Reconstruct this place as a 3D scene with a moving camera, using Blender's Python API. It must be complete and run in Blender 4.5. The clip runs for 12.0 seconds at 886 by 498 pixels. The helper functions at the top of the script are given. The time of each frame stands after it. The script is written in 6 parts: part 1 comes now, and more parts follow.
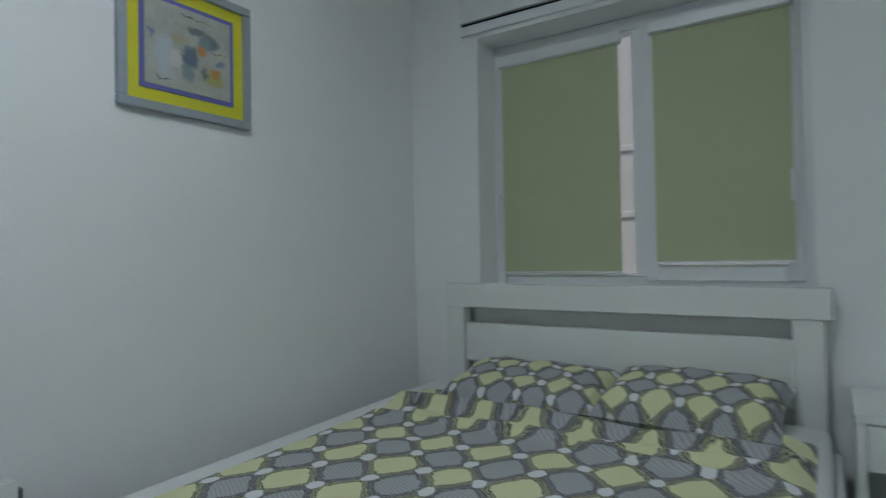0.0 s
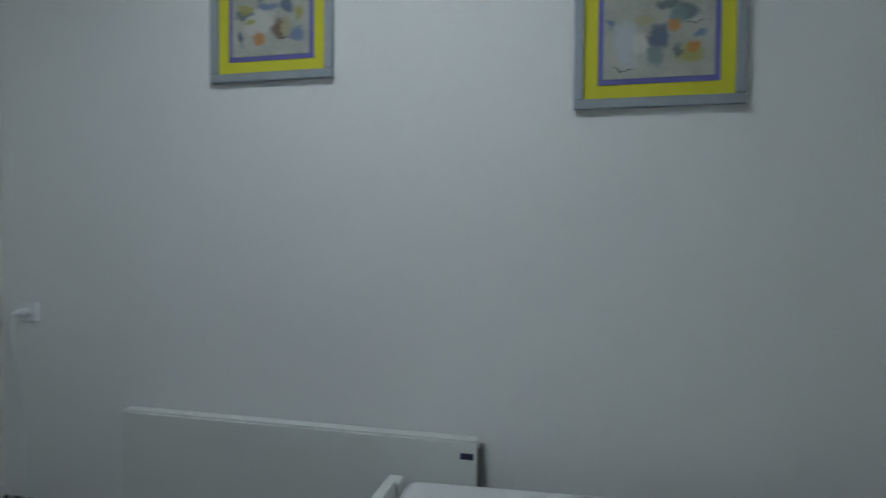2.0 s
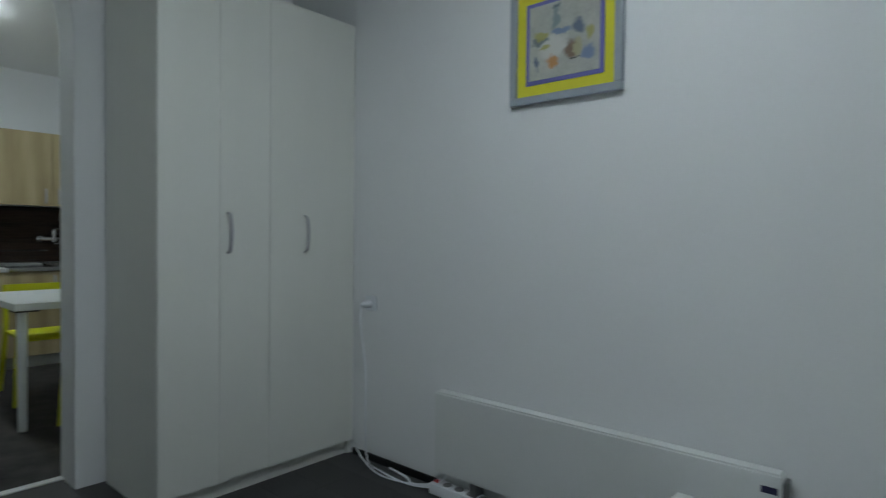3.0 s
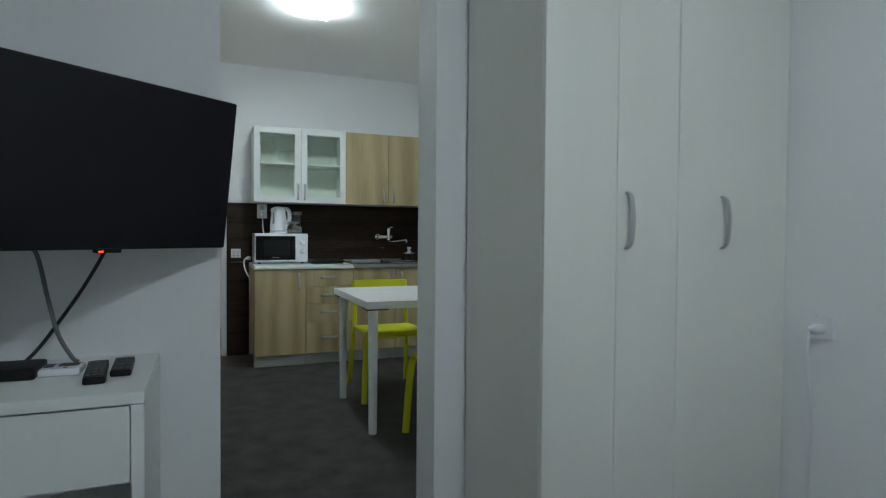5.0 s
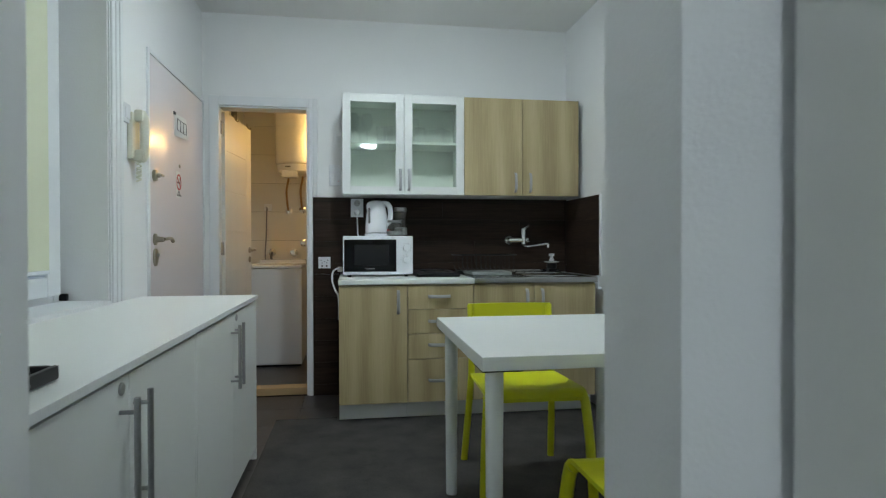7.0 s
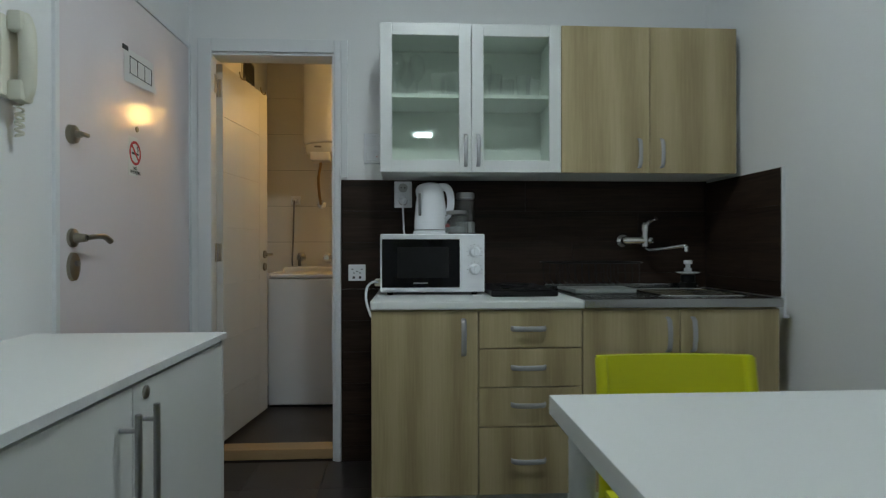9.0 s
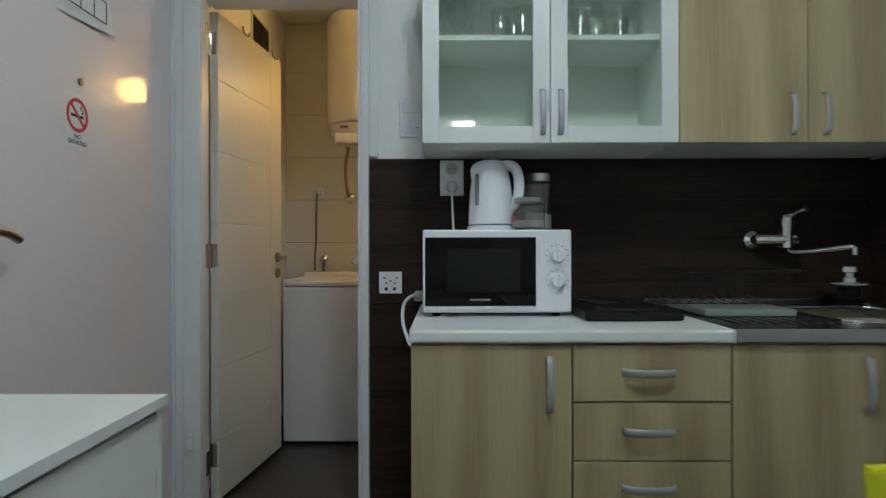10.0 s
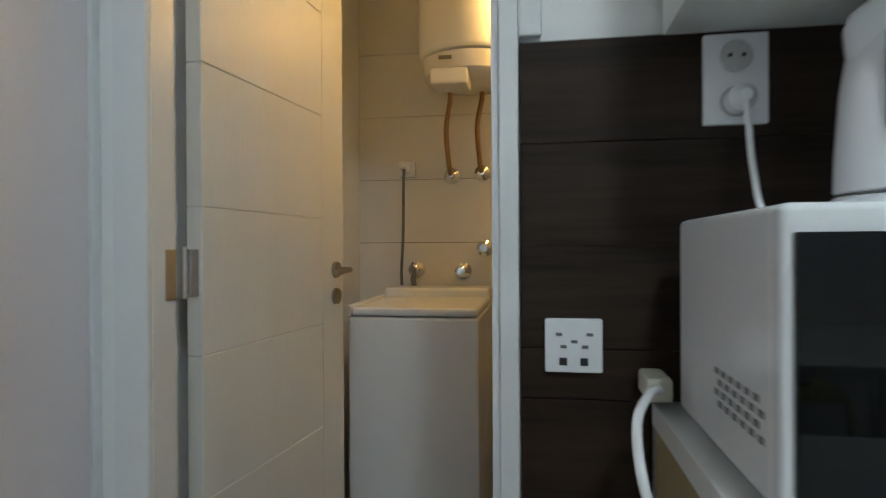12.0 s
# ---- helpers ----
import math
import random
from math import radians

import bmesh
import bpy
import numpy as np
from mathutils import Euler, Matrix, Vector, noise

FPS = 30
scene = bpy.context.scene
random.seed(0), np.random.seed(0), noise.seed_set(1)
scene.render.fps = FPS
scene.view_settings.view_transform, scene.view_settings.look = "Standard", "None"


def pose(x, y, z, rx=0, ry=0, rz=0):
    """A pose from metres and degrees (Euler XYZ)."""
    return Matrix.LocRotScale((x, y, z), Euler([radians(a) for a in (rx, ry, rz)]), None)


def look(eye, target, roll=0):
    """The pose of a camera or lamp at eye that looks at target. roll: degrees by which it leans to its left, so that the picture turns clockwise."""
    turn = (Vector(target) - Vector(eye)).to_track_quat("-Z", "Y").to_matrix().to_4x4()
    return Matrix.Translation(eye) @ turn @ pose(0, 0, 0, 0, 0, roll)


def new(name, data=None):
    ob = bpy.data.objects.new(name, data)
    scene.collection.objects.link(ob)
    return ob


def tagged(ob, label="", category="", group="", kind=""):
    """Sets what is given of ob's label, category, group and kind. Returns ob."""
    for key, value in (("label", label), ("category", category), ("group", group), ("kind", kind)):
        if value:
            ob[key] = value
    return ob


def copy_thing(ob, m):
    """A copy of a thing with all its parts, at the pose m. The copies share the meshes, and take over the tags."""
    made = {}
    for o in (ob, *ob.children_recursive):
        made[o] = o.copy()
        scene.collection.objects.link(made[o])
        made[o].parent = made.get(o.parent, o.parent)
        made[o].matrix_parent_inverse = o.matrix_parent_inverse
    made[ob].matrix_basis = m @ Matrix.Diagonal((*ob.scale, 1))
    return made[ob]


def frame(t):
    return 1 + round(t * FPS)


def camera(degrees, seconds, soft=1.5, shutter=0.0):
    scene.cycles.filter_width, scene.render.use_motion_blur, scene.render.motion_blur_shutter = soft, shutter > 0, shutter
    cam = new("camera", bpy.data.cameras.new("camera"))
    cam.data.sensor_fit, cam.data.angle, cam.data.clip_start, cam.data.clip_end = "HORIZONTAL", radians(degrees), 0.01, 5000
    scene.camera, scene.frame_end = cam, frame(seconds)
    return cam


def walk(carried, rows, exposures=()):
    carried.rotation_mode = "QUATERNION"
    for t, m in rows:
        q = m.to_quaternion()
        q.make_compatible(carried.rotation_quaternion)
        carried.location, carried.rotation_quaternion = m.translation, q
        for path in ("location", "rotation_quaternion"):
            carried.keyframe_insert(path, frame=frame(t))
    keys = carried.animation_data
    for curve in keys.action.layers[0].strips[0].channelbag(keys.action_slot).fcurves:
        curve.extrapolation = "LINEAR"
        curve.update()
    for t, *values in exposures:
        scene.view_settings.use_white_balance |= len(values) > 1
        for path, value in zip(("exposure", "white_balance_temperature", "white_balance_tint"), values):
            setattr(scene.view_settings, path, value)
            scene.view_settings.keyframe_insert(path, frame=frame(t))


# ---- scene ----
cam = camera(74.7, 12.0, soft=1.2, shutter=0.35)
PATH = [
    (0, (-0.284, -4.725, 1.01), (0.821, -6.392, 1.043), -1.0),
    (0.5, (-0.321, -5.023, 1.005), (1.207, -6.313, 1.037), -0.3),
    (1, (-0.378, -5.297, 1.048), (1.462, -6.079, 1.056), 0.4),
    (1.5, (-0.348, -5.5, 1.092), (1.637, -5.738, 1.044), 0.2),
    (2, (-0.34, -5.678, 1.118), (1.607, -5.225, 1.064), 0.5),
    (2.5, (-0.377, -5.772, 1.112), (1.369, -4.797, 1.079), 0.6),
    (3, (-0.414, -5.719, 1.129), (1.093, -4.405, 1.087), 0.6),
    (3.5, (-0.435, -5.619, 1.102), (0.814, -4.057, 1.073), 0.8),
    (3.7, (-0.443, -5.526, 1.093), (0.698, -3.884, 1.062), 0.7),
    (5.3, (-0.276, -4.666, 1.079), (0.424, -2.793, 1.036), 0.5),
    (5.5, (-0.223, -4.534, 1.073), (0.441, -2.647, 1.032), 0.5),
    (6, (-0.1, -4.127, 1.07), (0.44, -2.201, 1.028), -0.0),
    (6.5, (-0.018, -3.803, 1.059), (0.384, -1.844, 1.018), 0.3),
    (7, (0.088, -3.426, 1.044), (0.391, -1.45, 1.027), -0.1),
    (7.1, (0.097, -3.376, 1.043), (0.381, -1.396, 1.026), -0.1),
    (8.8, (0.155, -2.3, 1.044), (0.288, -0.304, 1.038), -0.2),
    (9, (0.151, -2.179, 1.037), (0.259, -0.181, 1.033), -0.1),
    (9.5, (0.109, -1.79, 1.042), (0.161, 0.209, 1.038), -0.1),
    (10, (0.088, -1.456, 1.039), (0.078, 0.544, 1.039), -0.1),
    (10.5, (0.084, -1.107, 1.055), (-0.017, 0.891, 1.052), -0.1),
    (11, (0.017, -0.812, 1.053), (-0.196, 1.177, 1.052), -0.3),
    (11.5, (-0.096, -0.527, 1.071), (-0.35, 1.456, 1.073), -0.3),
    (12, (-0.165, -0.22, 1.063), (-0.486, 1.754, 1.056), -0.3),
]
EXPOSURES = [(0.0, -0.25), (0.5, -0.33), (1.0, -0.46), (2.5, -0.60), (3.7, -0.40), (5.5, 0.08), (7.1, 0.27), (8.8, -0.33), (9.5, -0.25), (10.0, -0.08), (10.5, 0.13), (11.0, 0.2), (11.5, 0.17), (12.0, 0.24)]
walk(cam, [(t, look(eye, target, roll)) for t, eye, target, roll in PATH], EXPOSURES)


# ---------- world, lamps, exposure ----------
world = bpy.data.worlds.new("world")
scene.world = world
world.use_nodes = True
_nt = world.node_tree
_sky = _nt.nodes.new("ShaderNodeTexSky")
_sky.sky_type = 'NISHITA'
_sky.sun_disc = False
_sky.sun_elevation = radians(52)
_sky.sun_rotation = radians(12)
_nt.links.new(_sky.outputs[0], _nt.nodes["Background"].inputs[0])
_nt.nodes["Background"].inputs[1].default_value = 0.15
sun = bpy.data.lights.new("sun", 'SUN')
sun.energy, sun.angle, sun.color = 2.0, radians(0.5), (1.0, 0.96, 0.9)
new("sun", sun).matrix_world = look((2.0, 6.0, 9.0), (0.5, -1.0, 0.0))
ROOM_LAMP = 93.0
BATH_LAMP = 30.0


# ---------- materials ----------
def mat(name, base, rough=0.5, metal=0.0, vary=0.06, scale=6.0, bump=0.02, bscale=60.0, coat=0.0, stretch=(1, 1, 1),
        second=None, amount=0.5, emit=0.0, rand=0.0, trans=0.0, alpha=1.0):
    """Principled surface with variation of colour at two scales and a fine relief."""
    m = bpy.data.materials.new(name)
    m.use_nodes = True
    nt = m.node_tree
    n, l = nt.nodes, nt.links
    p = n["Principled BSDF"]
    p.inputs["Metallic"].default_value = metal
    p.inputs["Coat Weight"].default_value = coat
    p.inputs["Coat Roughness"].default_value = 0.13
    p.inputs["Transmission Weight"].default_value = trans
    tc = n.new("ShaderNodeTexCoord")
    mp = n.new("ShaderNodeMapping")
    mp.inputs["Scale"].default_value = stretch
    l.new(tc.outputs["Object"], mp.inputs[0])
    big = n.new("ShaderNodeTexNoise")
    big.inputs["Scale"].default_value = scale
    big.inputs["Detail"].default_value = 6
    l.new(mp.outputs[0], big.inputs["Vector"])
    fine = n.new("ShaderNodeTexNoise")
    fine.inputs["Scale"].default_value = bscale
    fine.inputs["Detail"].default_value = 4
    l.new(mp.outputs[0], fine.inputs["Vector"])
    ramp = n.new("ShaderNodeValToRGB")
    two = second or tuple(c * (1 - 2 * vary) for c in base)
    ramp.color_ramp.elements[0].color = (*two, 1)
    ramp.color_ramp.elements[1].color = (*base, 1)
    ramp.color_ramp.elements[0].position = 0.5 - amount / 2
    ramp.color_ramp.elements[1].position = 0.5 + amount / 2
    mix = n.new("ShaderNodeMath")
    mix.operation = 'MULTIPLY_ADD'
    mix.inputs[1].default_value = 0.35
    l.new(fine.outputs[0], mix.inputs[0])
    sc = n.new("ShaderNodeMath")
    sc.operation = 'MULTIPLY'
    sc.inputs[1].default_value = 0.65
    l.new(big.outputs[0], sc.inputs[0])
    l.new(sc.outputs[0], mix.inputs[2])
    l.new(mix.outputs[0], ramp.inputs[0])
    out = ramp.outputs[0]
    if rand:
        oi = n.new("ShaderNodeObjectInfo")
        hs = n.new("ShaderNodeHueSaturation")
        mr = n.new("ShaderNodeMapRange")
        mr.inputs[3].default_value, mr.inputs[4].default_value = 1 - rand, 1 + rand
        l.new(oi.outputs["Random"], mr.inputs[0])
        l.new(mr.outputs[0], hs.inputs["Value"])
        l.new(out, hs.inputs["Color"])
        out = hs.outputs[0]
    l.new(out, p.inputs["Base Color"])
    rr = n.new("ShaderNodeMapRange")
    rr.inputs[3].default_value, rr.inputs[4].default_value = max(0.02, rough - min(0.06, rough * 0.2)), min(1, rough + min(0.06, rough * 0.2))
    l.new(big.outputs[0], rr.inputs[0])
    l.new(rr.outputs[0], p.inputs["Roughness"])
    if bump:
        b = n.new("ShaderNodeBump")
        b.inputs["Strength"].default_value = min(1.0, bump * 10)
        b.inputs["Distance"].default_value = 0.002
        l.new(fine.outputs[0], b.inputs["Height"])
        l.new(b.outputs[0], p.inputs["Normal"])
    if emit:
        p.inputs["Emission Color"].default_value = (*base, 1)
        p.inputs["Emission Strength"].default_value = emit
    return m


def wood_mat(name, light, dark, rough, axis, rand=0.05):
    """Straight-grained wood: rings pulled out along one axis (0, 1 or 2)."""
    m = mat(name, light, rough, vary=0.1, scale=5, bump=0.02, bscale=46, second=dark, amount=0.42, rand=rand,
            stretch=tuple(0.12 if i == axis else 2.2 for i in range(3)))
    return m


WALL = mat("white_wall_paint", (0.84, 0.85, 0.86), 0.62, vary=0.02, scale=1.3, bump=0.03, bscale=140)
CEIL = mat("ceiling_paint", (0.88, 0.88, 0.86), 0.8, vary=0.02, scale=1.0, bump=0.03, bscale=150)
LACQ = mat("white_melamine", (0.78, 0.80, 0.79), 0.38, vary=0.015, scale=2, bump=0.006, bscale=200)
CARCASS = mat("white_cabinet_lining", (0.86, 0.89, 0.86), 0.5, vary=0.015, scale=2, bump=0.006, bscale=200)
WARD = mat("pale_wardrobe_melamine", (0.79, 0.795, 0.75), 0.45, vary=0.018, scale=3, bump=0.01, bscale=80, stretch=(4, 4, 0.25))
PVC = mat("white_pvc", (0.78, 0.80, 0.82), 0.3, vary=0.015, scale=3, bump=0.004, bscale=120)
TRIM = mat("white_gloss_trim", (0.78, 0.80, 0.82), 0.35, vary=0.02, scale=3, bump=0.01, bscale=90)


def oak_mat():
    """Sonoma oak laminate: upright cathedral bands over a fine grain, laid differently on every board."""
    m = mat("sonoma_oak", (0.5, 0.4, 0.25), 0.45, bump=0.015, bscale=120, stretch=(3, 3, 0.1))
    nt = m.node_tree
    n, l = nt.nodes, nt.links
    tc = n.new("ShaderNodeTexCoord")
    oi = n.new("ShaderNodeObjectInfo")
    sh = n.new("ShaderNodeMath")
    sh.operation = 'MULTIPLY'
    sh.inputs[1].default_value = 37.0
    l.new(oi.outputs["Random"], sh.inputs[0])
    cb = n.new("ShaderNodeCombineXYZ")
    l.new(sh.outputs[0], cb.inputs[0])
    l.new(sh.outputs[0], cb.inputs[2])
    ad = n.new("ShaderNodeVectorMath")
    l.new(tc.outputs["Object"], ad.inputs[0])
    l.new(cb.outputs[0], ad.inputs[1])
    mp = n.new("ShaderNodeMapping")
    mp.inputs["Scale"].default_value = (1.0, 1.0, 0.22)
    l.new(ad.outputs[0], mp.inputs[0])
    wv = n.new("ShaderNodeTexWave")
    wv.inputs["Scale"].default_value = 1.7
    wv.inputs["Distortion"].default_value = 9.0
    wv.inputs["Detail"].default_value = 3.0
    wv.inputs["Detail Scale"].default_value = 1.1
    l.new(mp.outputs[0], wv.inputs["Vector"])
    mp2 = n.new("ShaderNodeMapping")
    mp2.inputs["Scale"].default_value = (1.0, 1.0, 0.035)
    l.new(ad.outputs[0], mp2.inputs[0])
    fn = n.new("ShaderNodeTexNoise")
    fn.inputs["Scale"].default_value = 170
    fn.inputs["Detail"].default_value = 3
    l.new(mp2.outputs[0], fn.inputs["Vector"])
    bg = n.new("ShaderNodeTexNoise")
    bg.inputs["Scale"].default_value = 9
    l.new(mp2.outputs[0], bg.inputs["Vector"])
    acc = None
    for src, k in ((wv.outputs[0], 0.22), (fn.outputs[0], 0.32), (bg.outputs[0], 0.46)):
        x = n.new("ShaderNodeMath")
        x.operation = 'MULTIPLY_ADD'
        x.inputs[1].default_value = k
        l.new(src, x.inputs[0])
        if acc is None:
            x.inputs[2].default_value = 0.0
        else:
            l.new(acc, x.inputs[2])
        acc = x.outputs[0]
    rp = n.new("ShaderNodeValToRGB")
    e = rp.color_ramp.elements
    e[0].position, e[0].color = 0.26, (0.30, 0.225, 0.115, 1)
    e[1].position, e[1].color = 0.76, (0.55, 0.455, 0.27, 1)
    mid = e.new(0.50)
    mid.color = (0.44, 0.355, 0.195, 1)
    l.new(acc, rp.inputs[0])
    l.new(rp.outputs[0], n["Principled BSDF"].inputs["Base Color"])
    return m


OAK = oak_mat()


def gloss(m, level, coat=None, coat_rough=0.05):
    """Sets how strongly a surface mirrors, and its clear coat."""
    p = m.node_tree.nodes["Principled BSDF"]
    p.inputs["Specular IOR Level"].default_value = level
    if coat is not None:
        p.inputs["Coat Weight"].default_value = coat
        p.inputs["Coat Roughness"].default_value = coat_rough

DARKWOOD = wood_mat("wenge_tile", (0.060, 0.037, 0.026), (0.008, 0.005, 0.004), 0.55, 0, 0.15)
STEEL = mat("brushed_steel", (0.42, 0.42, 0.42), 0.2, 1.0, vary=0.05, bump=0.01, bscale=200, stretch=(1, 8, 8))
ALU = mat("brushed_aluminium", (0.80, 0.80, 0.80), 0.42, 0.6, vary=0.04, bump=0.01, bscale=150)
CHROME = mat("chrome", (0.75, 0.75, 0.76), 0.08, 1.0, vary=0.02, bump=0)
SATIN = mat("satin_nickel", (0.42, 0.42, 0.43), 0.32, 1.0, vary=0.04, bump=0.005, bscale=150)
BRASS = mat("old_nickel", (0.36, 0.33, 0.27), 0.3, 1.0, vary=0.05, bump=0)
HANDLE = mat("satin_grey_handle", (0.46, 0.46, 0.48), 0.45, 0.55, vary=0.04, bump=0.005, bscale=150)
GLOSSBLACK = mat("black_oven_glass", (0.004, 0.004, 0.005), 0.04, vary=0.02, bump=0)
OVENWIN = mat("oven_window", (0.010, 0.010, 0.011), 0.045, vary=0.02, bump=0)
BLACK = mat("black_plastic", (0.009, 0.009, 0.010), 0.4, vary=0.1, bump=0.01, bscale=120)
SCREEN = mat("dark_screen", (0.006, 0.005, 0.009), 0.34, vary=0.0, bump=0)
TRAYP = mat("pale_green_grey_tray", (0.30, 0.32, 0.31), 0.4, vary=0.04)
GREYP = mat("grey_plastic", (0.16, 0.16, 0.165), 0.5, vary=0.05)
PALEGREY = mat("pale_grey_plastic", (0.50, 0.50, 0.51), 0.45, vary=0.04)
WHITEP = mat("white_plastic", (0.84, 0.86, 0.90), 0.17, vary=0.01, bump=0)
CREAM = mat("cream_plastic", (0.70, 0.69, 0.58), 0.4, vary=0.03, bump=0)
YELLOW = mat("yellow_plastic", (0.66, 0.67, 0.012), 0.42, vary=0.03, bump=0.01, bscale=160)
RUG = mat("dark_grey_carpet", (0.066, 0.060, 0.056), 0.95, vary=0.5, scale=7, bump=0.3, bscale=130, second=(0.017, 0.016, 0.016), amount=0.34)
TILE = mat("dark_floor_tile", (0.050, 0.043, 0.042), 0.38, vary=0.12, scale=4, bump=0.02, bscale=50, rand=0.12)
GROUT = mat("grout", (0.022, 0.020, 0.02), 0.9)
PLANK = mat("dark_laminate", (0.050, 0.049, 0.050), 0.5, vary=0.15, scale=3, bump=0.02, bscale=50, stretch=(6, 0.6, 1), rand=0.12)
BLIND = mat("yellow_green_blind", (0.60, 0.64, 0.43), 0.9, vary=0.04, scale=2, bump=0.04, bscale=300)
# kitchen blind: daylight from behind put into a paler, opaque base colour
BLIND_BACKLIT = mat("backlit_blind_colour", (0.74, 0.76, 0.58), 0.9, vary=0.04, scale=2, bump=0.04, bscale=300)
_bt = BLIND.node_tree
_tr, _mx = _bt.nodes.new("ShaderNodeBsdfTranslucent"), _bt.nodes.new("ShaderNodeMixShader")
_tr.inputs[0].default_value = (0.60, 0.64, 0.43, 1)
_mx.inputs[0].default_value = 0.23
_bt.links.new(_bt.nodes["Principled BSDF"].outputs[0], _mx.inputs[1])
_bt.links.new(_tr.outputs[0], _mx.inputs[2])
_bt.links.new(_mx.outputs[0], _bt.nodes["Material Output"].inputs[0])
DOORP = mat("pearl_door_laminate", (0.80, 0.745, 0.78), 0.5, vary=0.02, scale=2, bump=0.004, bscale=40, coat=0.5)
BATHDOOR = mat("white_door_paint", (0.76, 0.76, 0.74), 0.4, vary=0.03, scale=3, bump=0.03, bscale=50, stretch=(3, 3, 0.4))
BTILE = mat("cream_wall_tile", (0.76, 0.74, 0.69), 0.25, vary=0.02, scale=3, bump=0.005, rand=0.02)
ENAMEL = mat("white_enamel", (0.80, 0.81, 0.84), 0.25, vary=0.01, bump=0)
LINEN = mat("white_linen", (0.74, 0.75, 0.76), 0.9, vary=0.04, scale=8, bump=0.05, bscale=300)
FRAMEP = mat("blue_grey_picture_frame", (0.36, 0.40, 0.46), 0.5, vary=0.08, scale=20, bump=0.03)
MATY = mat("yellow_mount", (0.70, 0.66, 0.04), 0.8, vary=0.02)
MATB = mat("violet_line", (0.16, 0.16, 0.46), 0.8, vary=0.03)
DISPLAY = mat("dark_blue_display", (0.02, 0.017, 0.07), 0.3, vary=0.1, bump=0)
PAPER = mat("paper", (0.78, 0.78, 0.78), 0.9, vary=0.02)
RED = mat("red_print", (0.55, 0.04, 0.05), 0.7, vary=0.02)
INK = mat("black_print", (0.03, 0.03, 0.035), 0.7, vary=0.02)
PINE = mat("threshold_wood", (0.50, 0.34, 0.17), 0.5, vary=0.15, scale=6, stretch=(0.4, 5, 5))
COPPER = mat("braided_hose", (0.40, 0.24, 0.10), 0.4, 0.6, vary=0.1, bump=0.05, bscale=300)
DIFFEDGE = mat("lit_diffuser_edge", (0.868, 1.0, 1.07), 0.6, vary=0.0, emit=ROOM_LAMP * 0.32, bump=0)
DIFF = mat("lit_diffuser", (0.868, 1.0, 1.07), 0.6, vary=0.0, emit=ROOM_LAMP, bump=0)
DIFFK = mat("lit_kitchen_diffuser", (0.868, 1.0, 1.04), 0.6, vary=0.0, emit=ROOM_LAMP * 1.02, bump=0)
DIFFKEDGE = mat("lit_kitchen_diffuser_edge", (0.868, 1.0, 1.04), 0.6, vary=0.0, emit=ROOM_LAMP * 0.70, bump=0)
WARMD = mat("warm_lit_globe", (1.0, 0.59, 0.175), 0.6, vary=0.0, emit=BATH_LAMP, bump=0)
LEDRED = mat("red_standby_light", (1.0, 0.05, 0.02), 0.5, vary=0, emit=3.0, bump=0)
OUTER = mat("outer_render", (0.54, 0.51, 0.50), 0.9, vary=0.1, scale=3)
WATERG = mat("jar_contents", (0.35, 0.36, 0.35), 0.8, vary=0.2, scale=30)


def glass_mat(name, tint, rough=0.0, base=0.045):
    m = bpy.data.materials.new(name)
    m.use_nodes = True
    nt = m.node_tree
    n, l = nt.nodes, nt.links
    out = n["Material Output"]
    tr = n.new("ShaderNodeBsdfTransparent")
    tr.inputs[0].default_value = (*tint, 1)
    gl = n.new("ShaderNodeBsdfGlossy")
    gl.inputs["Roughness"].default_value = rough
    lw = n.new("ShaderNodeLayerWeight")
    lw.inputs[0].default_value = 0.5
    pw = n.new("ShaderNodeMath")
    pw.operation = 'POWER'
    pw.inputs[1].default_value = 3.5
    l.new(lw.outputs["Facing"], pw.inputs[0])
    fr = n.new("ShaderNodeMath")
    fr.operation = 'MULTIPLY_ADD'
    fr.inputs[1].default_value, fr.inputs[2].default_value = 0.7, base
    l.new(pw.outputs[0], fr.inputs[0])
    mx = n.new("ShaderNodeMixShader")
    l.new(fr.outputs[0], mx.inputs[0])
    l.new(tr.outputs[0], mx.inputs[1])
    l.new(gl.outputs[0], mx.inputs[2])
    l.new(mx.outputs[0], out.inputs[0])
    return m


GLASS = glass_mat("cabinet_glass", (0.95, 0.99, 0.95), 0.0, 0.035)
CLEAR = glass_mat("window_glass", (0.95, 0.97, 0.96))
TUMBLER = glass_mat("drinking_glass", (0.985, 0.99, 0.99), 0.03, 0.10)


gloss(DOORP, 0.2, 0.6, 0.085)
gloss(GLOSSBLACK, 0.24)
gloss(OVENWIN, 0.32)
gloss(SCREEN, 0.3)
gloss(BLACK, 0.3)
gloss(DARKWOOD, 0.17)


